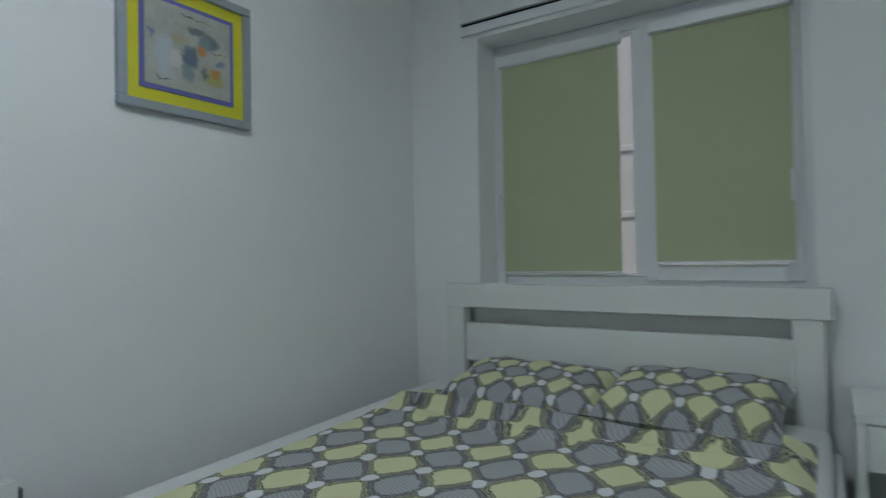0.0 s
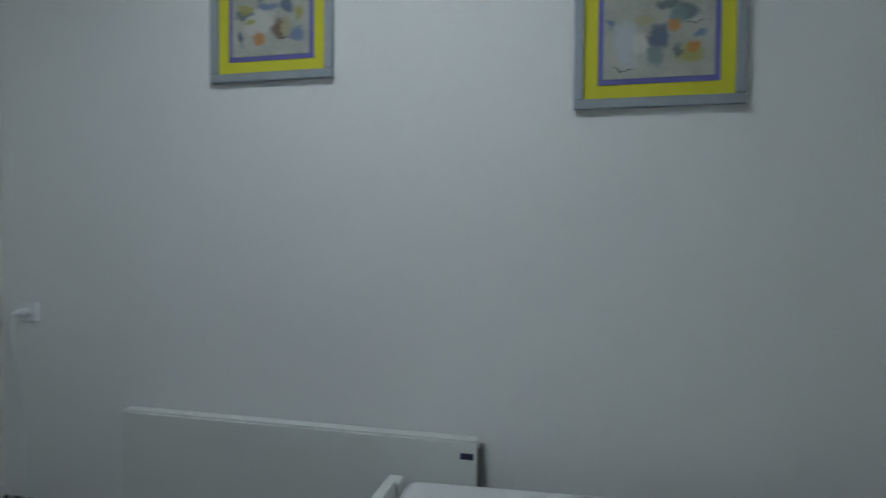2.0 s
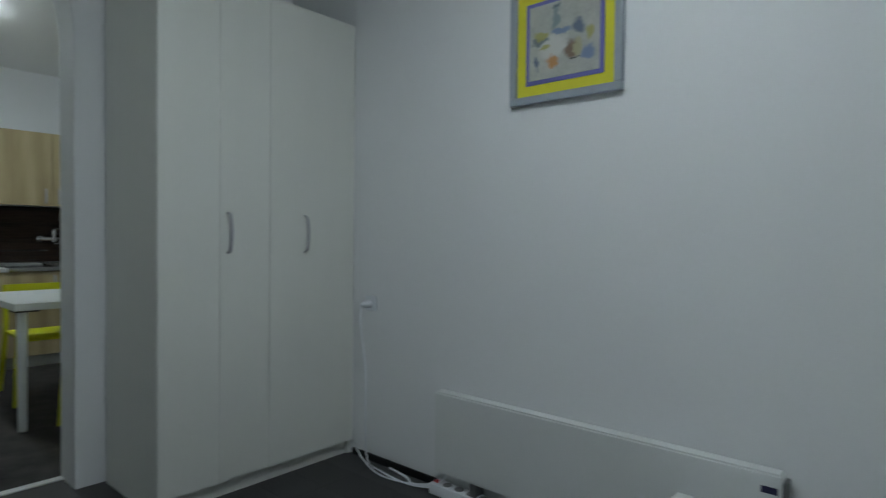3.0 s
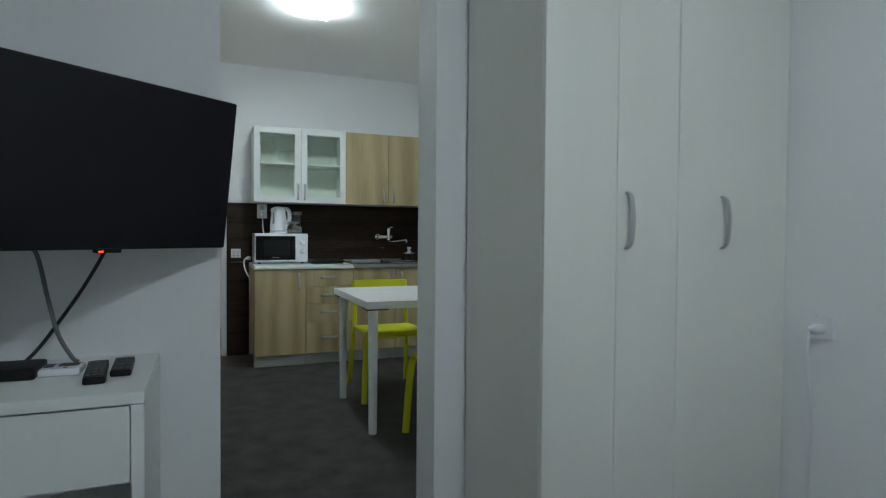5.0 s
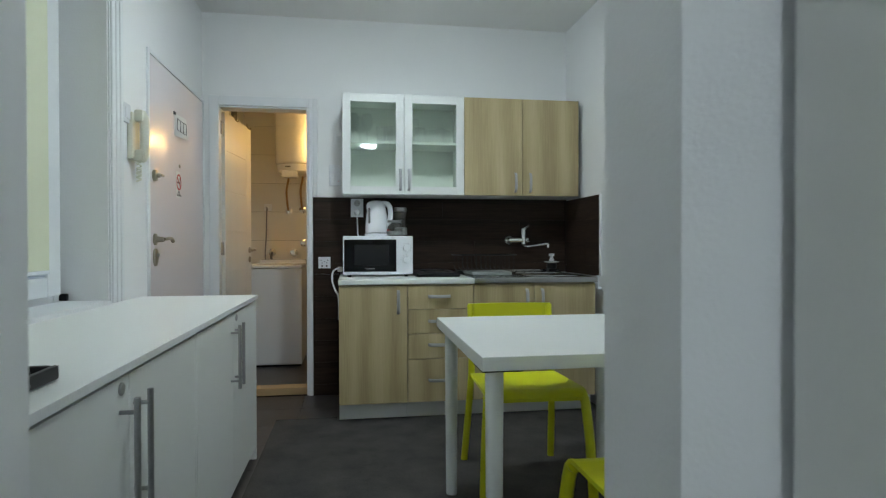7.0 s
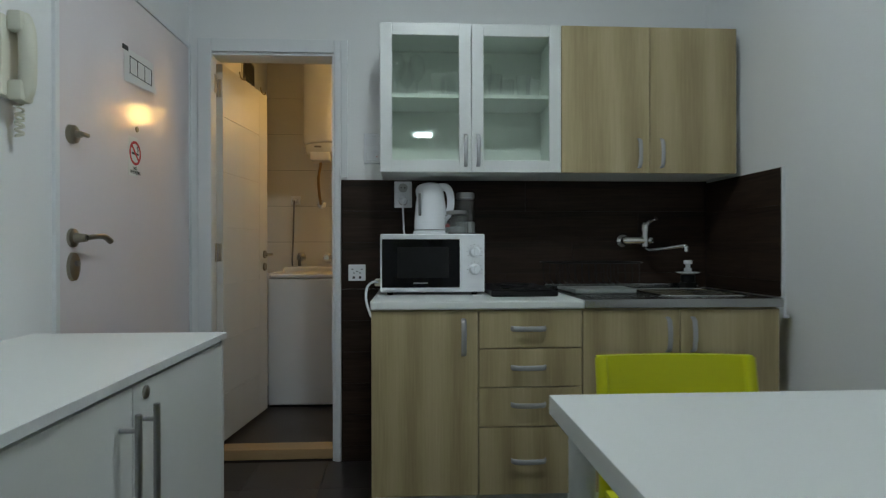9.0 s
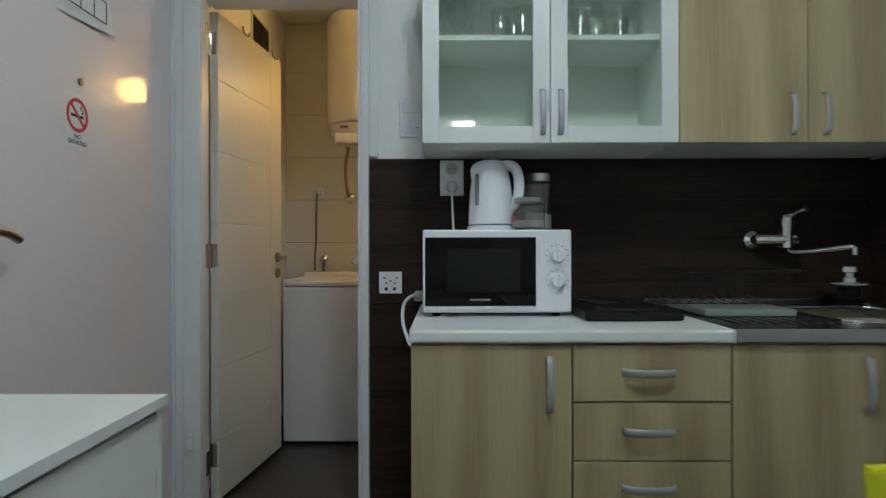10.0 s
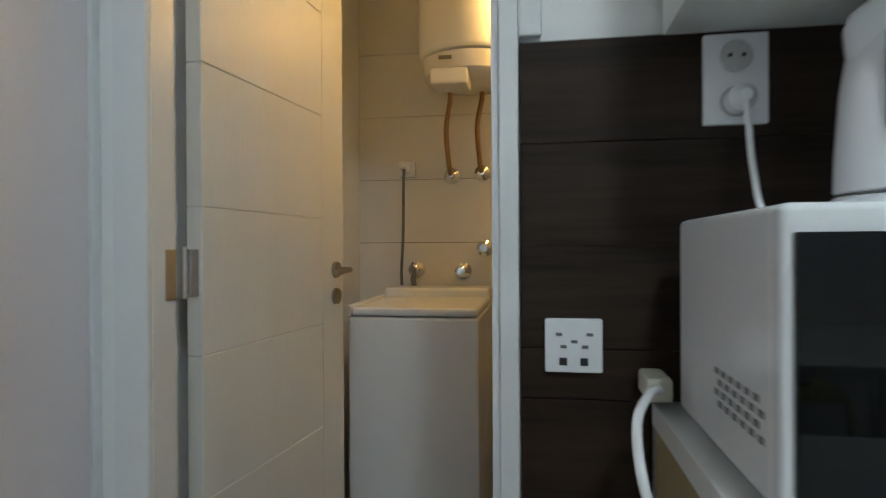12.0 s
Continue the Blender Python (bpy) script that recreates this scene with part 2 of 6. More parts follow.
def bedding_mat():
    """Ogee lattice: yellow and grey cells in dark outlines, pale knots between."""
    m = mat("ogee_bedding", (0.5, 0.5, 0.5), 0.9, bump=0.05, bscale=300)
    nt = m.node_tree
    n, l = nt.nodes, nt.links
    p = n["Principled BSDF"]

    def op(kind, a, b=None):
        x = n.new("ShaderNodeMath")
        x.operation = kind
        for i, v in enumerate((a, b)):
            if v is None:
                continue
            if isinstance(v, (int, float)):
                x.inputs[i].default_value = v
            else:
                l.new(v, x.inputs[i])
        return x.outputs[0]

    tc = n.new("ShaderNodeTexCoord")
    wob = n.new("ShaderNodeTexNoise")
    wob.inputs["Scale"].default_value = 5
    l.new(tc.outputs["UV"], wob.inputs["Vector"])
    sep = n.new("ShaderNodeSeparateXYZ")
    l.new(tc.outputs["UV"], sep.inputs[0])
    wn = op('MULTIPLY', op('SUBTRACT', wob.outputs[0], 0.5), 1.3)
    u = op('ADD', op('MULTIPLY', sep.outputs[0], 2 * math.pi / 0.196), wn)
    v = op('ADD', op('MULTIPLY', sep.outputs[1], 2 * math.pi / 0.222), wn)
    tri = [op('MULTIPLY', op('ARCSINE', op('MULTIPLY', op('COSINE', q), 0.999)), 2 / math.pi) for q in (u, v)]
    g = op('ADD', op('MULTIPLY', op('ADD', op('COSINE', u), op('COSINE', v)), 0.45), op('MULTIPLY', op('ADD', tri[0], tri[1]), 0.55))
    a = op('ABSOLUTE', g)
    # dark double outlines, broken by the weave
    fine = n.new("ShaderNodeTexNoise")
    fine.inputs["Scale"].default_value = 60
    l.new(tc.outputs["UV"], fine.inputs["Vector"])
    sad = op('ABSOLUTE', op('SUBTRACT', op('COSINE', u), op('COSINE', v)))
    node = op('GREATER_THAN', op('ADD', sad, op('MULTIPLY', op('SUBTRACT', fine.outputs[0], 0.5), 0.3)), 1.77)
    rough_a = op('ADD', a, op('MULTIPLY', op('SUBTRACT', fine.outputs[0], 0.5), 0.62))
    lines = op('SINE', op('MULTIPLY', rough_a, 30.0))
    band = op('LESS_THAN', rough_a, 0.60)
    dark = op('MULTIPLY', op('MULTIPLY', band, op('SUBTRACT', 1.0, node)), op('ADD', 0.34, op('MULTIPLY', op('GREATER_THAN', lines, -0.25), 0.66)))
    hatch = op('SINE', op('MULTIPLY', op('ADD', sep.outputs[0], op('MULTIPLY', sep.outputs[1], 2.0)), 260.0))
    cell = n.new("ShaderNodeMix")
    cell.data_type = 'RGBA'
    l.new(op('GREATER_THAN', g, 0.0), cell.inputs[0])
    cell.inputs[6].default_value = (0.41, 0.42, 0.45, 1)
    cell.inputs[7].default_value = (0.68, 0.69, 0.42, 1)
    knot = n.new("ShaderNodeMix")
    knot.data_type = 'RGBA'
    l.new(node, knot.inputs[0])
    l.new(cell.outputs[2], knot.inputs[6])
    knot.inputs[7].default_value = (0.72, 0.73, 0.75, 1)
    fin = n.new("ShaderNodeMix")
    fin.data_type = 'RGBA'
    l.new(op('MULTIPLY', dark, 0.94), fin.inputs[0])
    l.new(knot.outputs[2], fin.inputs[6])
    fin.inputs[7].default_value = (0.085, 0.080, 0.082, 1)
    grey = n.new("ShaderNodeMix")
    grey.data_type = 'RGBA'
    l.new(op('MULTIPLY', op('MULTIPLY', op('LESS_THAN', g, -0.5), op('GREATER_THAN', hatch, 0.35)), 0.35), grey.inputs[0])
    l.new(fin.outputs[2], grey.inputs[6])
    grey.inputs[7].default_value = (0.17, 0.17, 0.19, 1)
    l.new(grey.outputs[2], p.inputs["Base Color"])
    return m


BEDDING = bedding_mat()


PAINT = dict(cream=(0.40, 0.37, 0.22), orange=(0.50, 0.22, 0.05), navy=(0.09, 0.13, 0.21), teal=(0.19, 0.26, 0.27), ink=(0.03, 0.035, 0.04), slate=(0.12, 0.16, 0.18),
             ice=(0.46, 0.52, 0.57), blue=(0.15, 0.22, 0.38), olive=(0.36, 0.34, 0.10), white=(0.58, 0.58, 0.55), brown=(0.17, 0.10, 0.06))
PATCHES = {
    1: (("ice", .20, .36, .22, .50), ("cream", .36, .62, .20, .17), ("slate", .74, .70, .26, .13), ("slate", .56, .76, .20, .09), ("teal", .66, .66, .20, .14), ("orange", .62, .56, .13, .13),
        ("navy", .50, .42, .17, .28), ("teal", .46, .22, .17, .24), ("white", .34, .36, .14, .22), ("blue", .06, .56, .07, .09), ("olive", .78, .24, .30, .26), ("orange", .80, .33, .14, .14), ("blue", .86, .46, .14, .09),
        ("slate", .65, .28, .06, .17), ("ink", .58, .90, .48, .012), ("ink", .82, .60, .18, .014), ("ink", .18, .10, .22, .016)),
    2: (("white", .36, .40, .40, .34), ("teal", .38, .80, .11, .30), ("slate", .38, .92, .14, .05), ("slate", .16, .50, .26, .08), ("olive", .17, .57, .22, .13), ("blue", .46, .60, .26, .11), ("navy", .70, .62, .20, .17),
        ("brown", .60, .33, .20, .26), ("cream", .68, .34, .10, .26), ("olive", .86, .52, .13, .20), ("blue", .84, .25, .26, .22), ("orange", .34, .20, .14, .15), ("navy", .09, .22, .09, .20), ("olive", .24, .40, .14, .06), ("ink", .66, .21, .10, .02)),
}


def painting_mat(seed, width, height):
    """Brushed colour patches (colour, u, v, width, height) with ragged soft borders on a grey ground."""
    m = mat("abstract_painting", (0.52, 0.53, 0.48), 0.75, vary=0.2, scale=12, bump=0.06, bscale=110)
    nt = m.node_tree
    n, l = nt.nodes, nt.links
    p = n["Principled BSDF"]
    colour = p.inputs["Base Color"].links[0].from_socket
    tc = n.new("ShaderNodeTexCoord")
    parts = []
    for scale, amount in ((14.0, 0.030), (55.0, 0.012)):
        ns = n.new("ShaderNodeTexNoise")
        ns.inputs["Scale"].default_value, ns.inputs["Detail"].default_value = scale, 3
        l.new(tc.outputs["Object"], ns.inputs["Vector"])
        sb = n.new("ShaderNodeVectorMath")
        sb.operation = 'SUBTRACT'
        sb.inputs[1].default_value = (0.5, 0.5, 0.5)
        l.new(ns.outputs["Color"], sb.inputs[0])
        sc = n.new("ShaderNodeVectorMath")
        sc.operation = 'SCALE'
        sc.inputs["Scale"].default_value = amount * 2
        l.new(sb.outputs[0], sc.inputs[0])
        parts.append(sc.outputs[0])
    at = tc.outputs["Object"]
    for q in parts:
        ad = n.new("ShaderNodeVectorMath")
        l.new(at, ad.inputs[0])
        l.new(q, ad.inputs[1])
        at = ad.outputs[0]
    for k, (nm, u, v, w, h) in enumerate(PATCHES[seed]):
        sb = n.new("ShaderNodeVectorMath")
        sb.operation = 'SUBTRACT'
        sb.inputs[1].default_value = (0, (0.5 - u) * width, v * height)
        l.new(at, sb.inputs[0])
        sc = n.new("ShaderNodeVectorMath")
        sc.operation = 'MULTIPLY'
        sc.inputs[1].default_value = (0, 2 / (w * width), 2 / (h * height))
        l.new(sb.outputs[0], sc.inputs[0])
        ln = n.new("ShaderNodeVectorMath")
        ln.operation = 'LENGTH'
        l.new(sc.outputs[0], ln.inputs[0])
        mr = n.new("ShaderNodeMapRange")
        mr.interpolation_type = 'SMOOTHSTEP'
        mr.inputs[1].default_value, mr.inputs[2].default_value = 1.30, 0.62
        mr.inputs[3].default_value, mr.inputs[4].default_value = 0.0, 0.88
        l.new(ln.outputs["Value"], mr.inputs[0])
        mx = n.new("ShaderNodeMix")
        mx.data_type = 'RGBA'
        l.new(mr.outputs[0], mx.inputs[0])
        l.new(colour, mx.inputs[6])
        mx.inputs[7].default_value = (*PAINT[nm], 1)
        colour = mx.outputs[2]
    l.new(colour, p.inputs["Base Color"])
    return m


# ---------- mesh helpers ----------
def box(bm, x0, y0, z0, x1, y1, z1, bevel=0.0, seg=2):
    r = bmesh.ops.create_cube(bm, size=1)
    bmesh.ops.scale(bm, vec=(x1 - x0, y1 - y0, z1 - z0), verts=r["verts"])
    bmesh.ops.translate(bm, vec=((x0 + x1) / 2, (y0 + y1) / 2, (z0 + z1) / 2), verts=r["verts"])
    if bevel:
        ed = list({e for v in r["verts"] for e in v.link_edges})
        bmesh.ops.bevel(bm, geom=ed, offset=bevel, segments=seg, affect='EDGES', profile=0.5)
    return bm


def boxm(*a, **k):
    return box(bmesh.new(), *a, **k)


def lathe(bm, profile, centre=(0, 0, 0), axis='Z', n=28):
    """Turns (radius, height) pairs about an axis."""
    rings = []
    for r, h in profile:
        ring = []
        for i in range(n):
            a = 2 * math.pi * i / n
            c = (r * math.cos(a), r * math.sin(a), h)
            if axis == 'X':
                c = (h, c[0], c[1])
            elif axis == 'Y':
                c = (c[0], h, c[1])
            ring.append(bm.verts.new(Vector(c) + Vector(centre)))
        rings.append(ring)
    for a, b in zip(rings, rings[1:]):
        for i in range(n):
            j = (i + 1) % n
            bm.faces.new((a[i], a[j], b[j], b[i]))
    bm.faces.new(rings[0])
    bm.faces.new(rings[-1])
    bmesh.ops.recalc_face_normals(bm, faces=bm.faces)
    return bm


def tube(bm, pts, r, n=10, flat=1.0, wide=None):
    """A round rod along points, smoothed a little."""
    P = [Vector(p) for p in pts]
    if len(P) > 2:
        Q = [P[0]]
        for i in range(len(P) - 1):
            p0, p1, p2, p3 = P[max(i - 1, 0)], P[i], P[i + 1], P[min(i + 2, len(P) - 1)]
            for k in range(1, 6):
                t = k / 5
                Q.append(0.5 * ((2 * p1) + (p2 - p0) * t + (2 * p0 - 5 * p1 + 4 * p2 - p3) * t * t + (3 * p1 - p0 - 3 * p2 + p3) * t ** 3))
        P = Q
    rings, ref = [], None
    for i, p in enumerate(P):
        d = (P[min(i + 1, len(P) - 1)] - P[max(i - 1, 0)]).normalized()
        if ref is None:
            ref = d.orthogonal().normalized()
        ref = (ref - d * ref.dot(d)).normalized()
        s = d.cross(ref)
        if wide is not None:
            s = Vector(wide)
            ref = s.cross(d).normalized()
        rings.append([bm.verts.new(p + ref * r * math.cos(2 * math.pi * k / n) + s * r * flat * math.sin(2 * math.pi * k / n)) for k in range(n)])
    for a, b in zip(rings, rings[1:]):
        for k in range(n):
            j = (k + 1) % n
            bm.faces.new((a[k], a[j], b[j], b[k]))
    bm.faces.new(rings[0])
    bm.faces.new(rings[-1])
    bmesh.ops.recalc_face_normals(bm, faces=bm.faces)
    return bm


def origin_of(ob):
    p = Vector((0, 0, 0))
    while ob is not None:
        p += ob.location
        ob = ob.parent
    return p


def part(name, bm, material, parent=None, label="", smooth=True, at=None):
    """Links a bmesh, given in the world's axes, as one mesh object under a thing or a part."""
    base = origin_of(parent) if parent is not None else Vector((0, 0, 0))
    if at is None:
        lo = [min(v.co[i] for v in bm.verts) for i in range(3)]
        hi = [max(v.co[i] for v in bm.verts) for i in range(3)]
        at = Vector(((lo[0] + hi[0]) / 2, (lo[1] + hi[1]) / 2, lo[2])) if parent is not None else Vector((0, 0, 0))
    at = Vector(at)
    bmesh.ops.translate(bm, vec=-at, verts=bm.verts)
    me = bpy.data.meshes.new(name)
    bm.to_mesh(me)
    bm.free()
    me.materials.append(material)
    if smooth:
        me.polygons.foreach_set("use_smooth", [True] * len(me.polygons))
        me.set_sharp_from_angle(angle=radians(35))
    ob = new(name, me)
    if smooth:
        wn = ob.modifiers.new("weighted_normals", 'WEIGHTED_NORMAL')
        wn.keep_sharp = True
    if parent is not None:
        ob.parent = parent
    ob.location = at - base
    if label:
        tagged(ob, label=label)
    return ob


def thing(name, loc, label, category, group="", kind=""):
    ob = new(name)
    ob.location = loc
    ob.empty_display_size = 0.1
    return tagged(ob, label, category, group, kind)


def solid(name, bm, material, label, category, group="", kind="", loc=None):
    if loc is None:
        lo = [min(v.co[i] for v in bm.verts) for i in range(3)]
        hi = [max(v.co[i] for v in bm.verts) for i in range(3)]
        loc = ((lo[0] + hi[0]) / 2, (lo[1] + hi[1]) / 2, lo[2])
    return tagged(part(name, bm, material, None, at=loc), label, category, group, kind)


def structure(name, bm, material, label):
    return tagged(part(name, bm, material, None, smooth=False, at=(0, 0, 0)), label, name.split("_")[0], "", "structure")


# ---------- the rooms ----------
EB, EK = 1.545, 1.635          # east walls: bedroom, kitchen
WB, WK = -0.90, -0.914         # west walls
SB = -7.22                     # south wall of the bedroom
PS, PN = -2.845, -2.65         # partition between bedroom and kitchen
NK = 0.67                      # north wall of the kitchen
NB = 2.18                      # north wall of the bathroom
H = 2.60
T = 0.15
WIN = (-0.25, 1.15, 0.87, 2.10)       # bedroom window: x0, x1, z0, z1
KW = (-2.25, -0.85, 0.81, 2.20)       # kitchen window: y0, y1, z0, z1
DOOR = (-0.386, 0.657, 2.0)            # entrance door: y0, y1, top
BD = (-0.842, -0.222, 1.98)           # bathroom doorway: x0, x1, top
PD = (-0.305, 0.438, 2.54)            # opening in the partition

# floors
structure("floor_bedroom", boxm(WB - T, SB - 0.3, -0.12, EB + T, PN, -0.006), GROUT, "dark underlay below the bedroom laminate")
structure("floor_kitchen", boxm(WK - T, PN, -0.12, EK + T, NK + T, -0.006), GROUT, "dark grout bed of the kitchen floor")
structure("floor_bathroom", boxm(WK - T, NK + T, -0.12, 0.35, NB + T, 0.022), TILE, "dark tiled bathroom floor behind the threshold")
structure("ceiling_bedroom", boxm(WB - T, SB - 0.3, H, EB + T, PS, H + 0.12), CEIL, "white painted bedroom ceiling")
structure("ceiling_kitchen", boxm(WK - T, PS, H, EK + T, NK + T, H + 0.12), CEIL, "white painted kitchen ceiling")
structure("ceiling_bathroom", boxm(WK - T, NK + T, 2.45, 0.35, NB + T, 2.57), CEIL, "white bathroom ceiling")


def wall_with_hole(axis, lo, hi, a0, a1, z0, z1, holes):
    """A wall between lo and hi of its thin axis, running a0..a1, with rectangular holes (b0, b1, h0, h1)."""
    bm = bmesh.new()
    cuts = sorted({a0, a1, *[h[0] for h in holes], *[h[1] for h in holes]})
    for c, d in zip(cuts, cuts[1:]):
        spans = [(z0, z1)]
        for h in holes:
            if h[0] <= c and d <= h[1]:
                spans = [s for s in ((z0, h[2]), (h[3], z1)) if s[1] - s[0] > 1e-4]
        for s in spans:
            if axis == 'x':
                box(bm, lo, c, s[0], hi, d, s[1])
            else:
                box(bm, c, lo, s[0], d, hi, s[1])
    return bm


structure("wall_south", wall_with_hole('y', SB - 0.30, SB, WB - T, EB + T, 0, H, [WIN]), WALL, "white bedroom wall with the window")
structure("wall_east_bedroom", boxm(EB, SB, 0, EB + T, PS, H), WALL, "plain white bedroom wall behind pictures and heater")
structure("wall_west_bedroom", boxm(WB - T, SB, 0, WB, PS, H), WALL, "plain white bedroom wall")
structure("wall_west_kitchen", wall_with_hole('x', WK - 0.25, WK, PN, NK, 0, H, [KW, (DOOR[0], DOOR[1], 0, DOOR[2])]), WALL,
          "white kitchen wall with window and entrance door")
structure("wall_north_kitchen", wall_with_hole('y', NK, NK + 0.12, WK, EK, 0, H, [(BD[0], BD[1], 0, BD[2])]), WALL,
          "white wall behind the kitchen units")
structure("wall_east_kitchen", boxm(EK, PN, 0, EK + T, NK + 0.12, H), WALL, "white kitchen wall beside the sink")
structure("wall_west_bathroom", boxm(WK - T, NK + 0.12, 0, WK, NB, 2.45), WALL, "bathroom wall behind the open door")
structure("wall_north_bathroom", boxm(WK - T, NB, 0, 0.35, NB + T, 2.45), GROUT, "grout bed of the bathroom wall")
structure("wall_east_bathroom", boxm(-0.08, NK + 0.12, 0, 0.05, NB, 2.45), BTILE, "cream tiled bathroom wall")

# partition with an opening whose upper corners are rounded
bm = bmesh.new()
box(bm, WB - T, PS, 0, PD[0], PN, H)
box(bm, PD[1], PS, 0, EK + T, PN, H)
box(bm, PD[0], PS, PD[2], PD[1], PN, H)
A, B = (PD[1] - PD[0]) / 2, PD[2] - 1.96
for sx, cx in ((-1, PD[0]), (1, PD[1])):
    arc = [(cx, PD[2])] + [(cx - sx * A + sx * A * math.cos(a), 1.96 + B * math.sin(a)) for a in [i * math.pi / 2 / 16 for i in range(17)]]
    f, b = [bm.verts.new((x, PS, z)) for x, z in arc], [bm.verts.new((x, PN, z)) for x, z in arc]
    bm.faces.new(f)
    bm.faces.new(b)
    for i in range(len(arc)):
        j = (i + 1) % len(arc)
        bm.faces.new((f[i], f[j], b[j], b[i]))
bmesh.ops.recalc_face_normals(bm, faces=bm.faces)
structure("wall_partition", bm, WALL, "white partition with an arched opening")
tagged(part("threshold_strip", boxm(PD[0], -2.692, 0.0, PD[1], -2.652, 0.009, bevel=0.003), ALU), "bright metal threshold strip across the opening", "threshold", "", "structure")

# skirting
for nm, b in (("baseboard_east", (EB - 0.012, -7.2, 0, EB, -3.41, 0.035)),):
    structure(nm, boxm(*b, bevel=0.003), BLACK, "low dark skirting along the bedroom wall")


# ---------- bedroom window ----------
def window_south():
    w = thing("window_1", (0.45, -7.45, WIN[2]), "white plastic window, one fixed and one opening light, with yellow-green blinds drawn", "window", "", "structure")
    x0, x1, z0, z1 = WIN
    yf, yb = -7.40, -7.47
    fr = bmesh.new()
    for b in ((x0, z0, x0 + 0.06, z1), (x1 - 0.05, z0, x1, z1), (x0 + 0.06, z0, x1 - 0.05, z0 + 0.045), (x0 + 0.06, z1 - 0.06, x1 - 0.05, z1), (0.365, z0 + 0.045, 0.435, z1 - 0.06)):
        box(fr, b[0], yb, b[1], b[2], yf, b[3], bevel=0.006)
    part("window_frame", fr, PVC, w)
    a, b, zz0, zz1 = x0 + 0.04, 0.395, z0 + 0.025, z1 - 0.04
    s = bmesh.new()
    for q in ((a, zz0, a + 0.065, zz1), (b - 0.060, zz0, b, zz1), (a + 0.065, zz0, b - 0.060, zz0 + 0.070), (a + 0.065, zz1 - 0.065, b - 0.060, zz1)):
        box(s, q[0], yb + 0.01, q[1], q[2], yf + 0.022, q[3], bevel=0.008)
    sash = part("sash", s, PVC, w)
    pane = part("pane", boxm(a + 0.06, -7.445, zz0 + 0.06, b - 0.055, -7.439, zz1 - 0.06), CLEAR, sash, "clear glass pane", smooth=False)
    pane.visible_shadow = False
    bead = bmesh.new()
    for q in ((0.436, z0 + 0.046, 0.446, z1 - 0.061), (x1 - 0.062, z0 + 0.046, x1 - 0.051, z1 - 0.061), (0.446, z0 + 0.046, x1 - 0.062, z0 + 0.056), (0.446, z1 - 0.072, x1 - 0.062, z1 - 0.061)):
        box(bead, q[0], -7.452, q[1], q[2], -7.412, q[3], bevel=0.002)
    part("glazing_bead", bead, PVC, w)
    pane = part("pane", boxm(0.440, -7.445, z0 + 0.05, x1 - 0.055, -7.439, z1 - 0.065), CLEAR, w, "clear glass pane", smooth=False)
    pane.visible_shadow = False
    for hx, front, owner in ((a + 0.03, 0.022, sash), (x1 - 0.026, 0.0, w)):
        hd = lathe(bmesh.new(), [(0.013, 0), (0.013, 0.012), (0.008, 0.014), (0.008, 0.035)], (hx, yf + front, 1.32), 'Y')
        box(hd, hx - 0.010, yf + front + 0.028, 1.315, hx + 0.010, yf + front + 0.043, 1.335, bevel=0.004)
        box(hd, hx - 0.009, yf + front + 0.030, 1.21, hx + 0.009, yf + front + 0.042, 1.325, bevel=0.004)
        part("window_handle", hd, WHITEP, owner)
    part("window_sill", boxm(x0 - 0.02, -7.40, z0 - 0.03, x1 + 0.02, SB + 0.015, z0 + 0.006, bevel=0.005), PVC, w)
    return w


window_south()


def roller_blind(x0, x1, z0, z1, y, label):
    b = thing("roller_blind", ((x0 + x1) / 2, y, z0), label, "blind", "blinds on the windows")
    cl = bmesh.new()
    nseg = 14
    rows = [[cl.verts.new((x0 + (x1 - x0) * i / nseg, y + 0.0015 * math.sin(i * 1.7) * (1 - j), z0 + (z1 - z0) * j)) for i in range(nseg + 1)] for j in (0, 1)]
    for i in range(nseg):
        cl.faces.new((rows[0][i], rows[0][i + 1], rows[1][i + 1], rows[1][i]))
    r = bmesh.ops.extrude_face_region(cl, geom=cl.faces[:])
    bmesh.ops.translate(cl, vec=(0, -0.0015, 0), verts=[v for v in r["geom"] if isinstance(v, bmesh.types.BMVert)])
    bmesh.ops.recalc_face_normals(cl, faces=cl.faces)
    part("cloth", cl, BLIND, b)
    part("bottom_bar", boxm(x0, y - 0.004, z0 - 0.006, x1, y + 0.004, z0 + 0.004, bevel=0.003), PVC, b)
    part("cassette", boxm(x0 - 0.015, y - 0.02, z1 - 0.01, x1 + 0.015, y + 0.03, z1 + 0.045, bevel=0.012), PVC, b)
    return b


roller_blind(0.494, 1.090, 0.936, 1.985, -7.370, "yellow-green fabric roller blind with a strip of bare glass beside it")
roller_blind(-0.180, 0.338, 0.978, 1.985, -7.350, "yellow-green fabric roller blind drawn down over the opening sash")

# shutter box with its slit above the window
sb = thing("shutter_box", (0.45, SB, 2.13), "white shutter box with a dark slit above the window", "shutter box")
part("lower_board", boxm(-0.33, SB, 2.12, 1.23, SB + 0.025, 2.165, bevel=0.004), TRIM, sb)
part("slit", boxm(-0.33, SB, 2.165, 1.23, SB + 0.008, 2.182), BLACK, sb, "dark slit")
part("upper_board", boxm(-0.33, SB, 2.182, 1.23, SB + 0.03, 2.42, bevel=0.004), TRIM, sb)


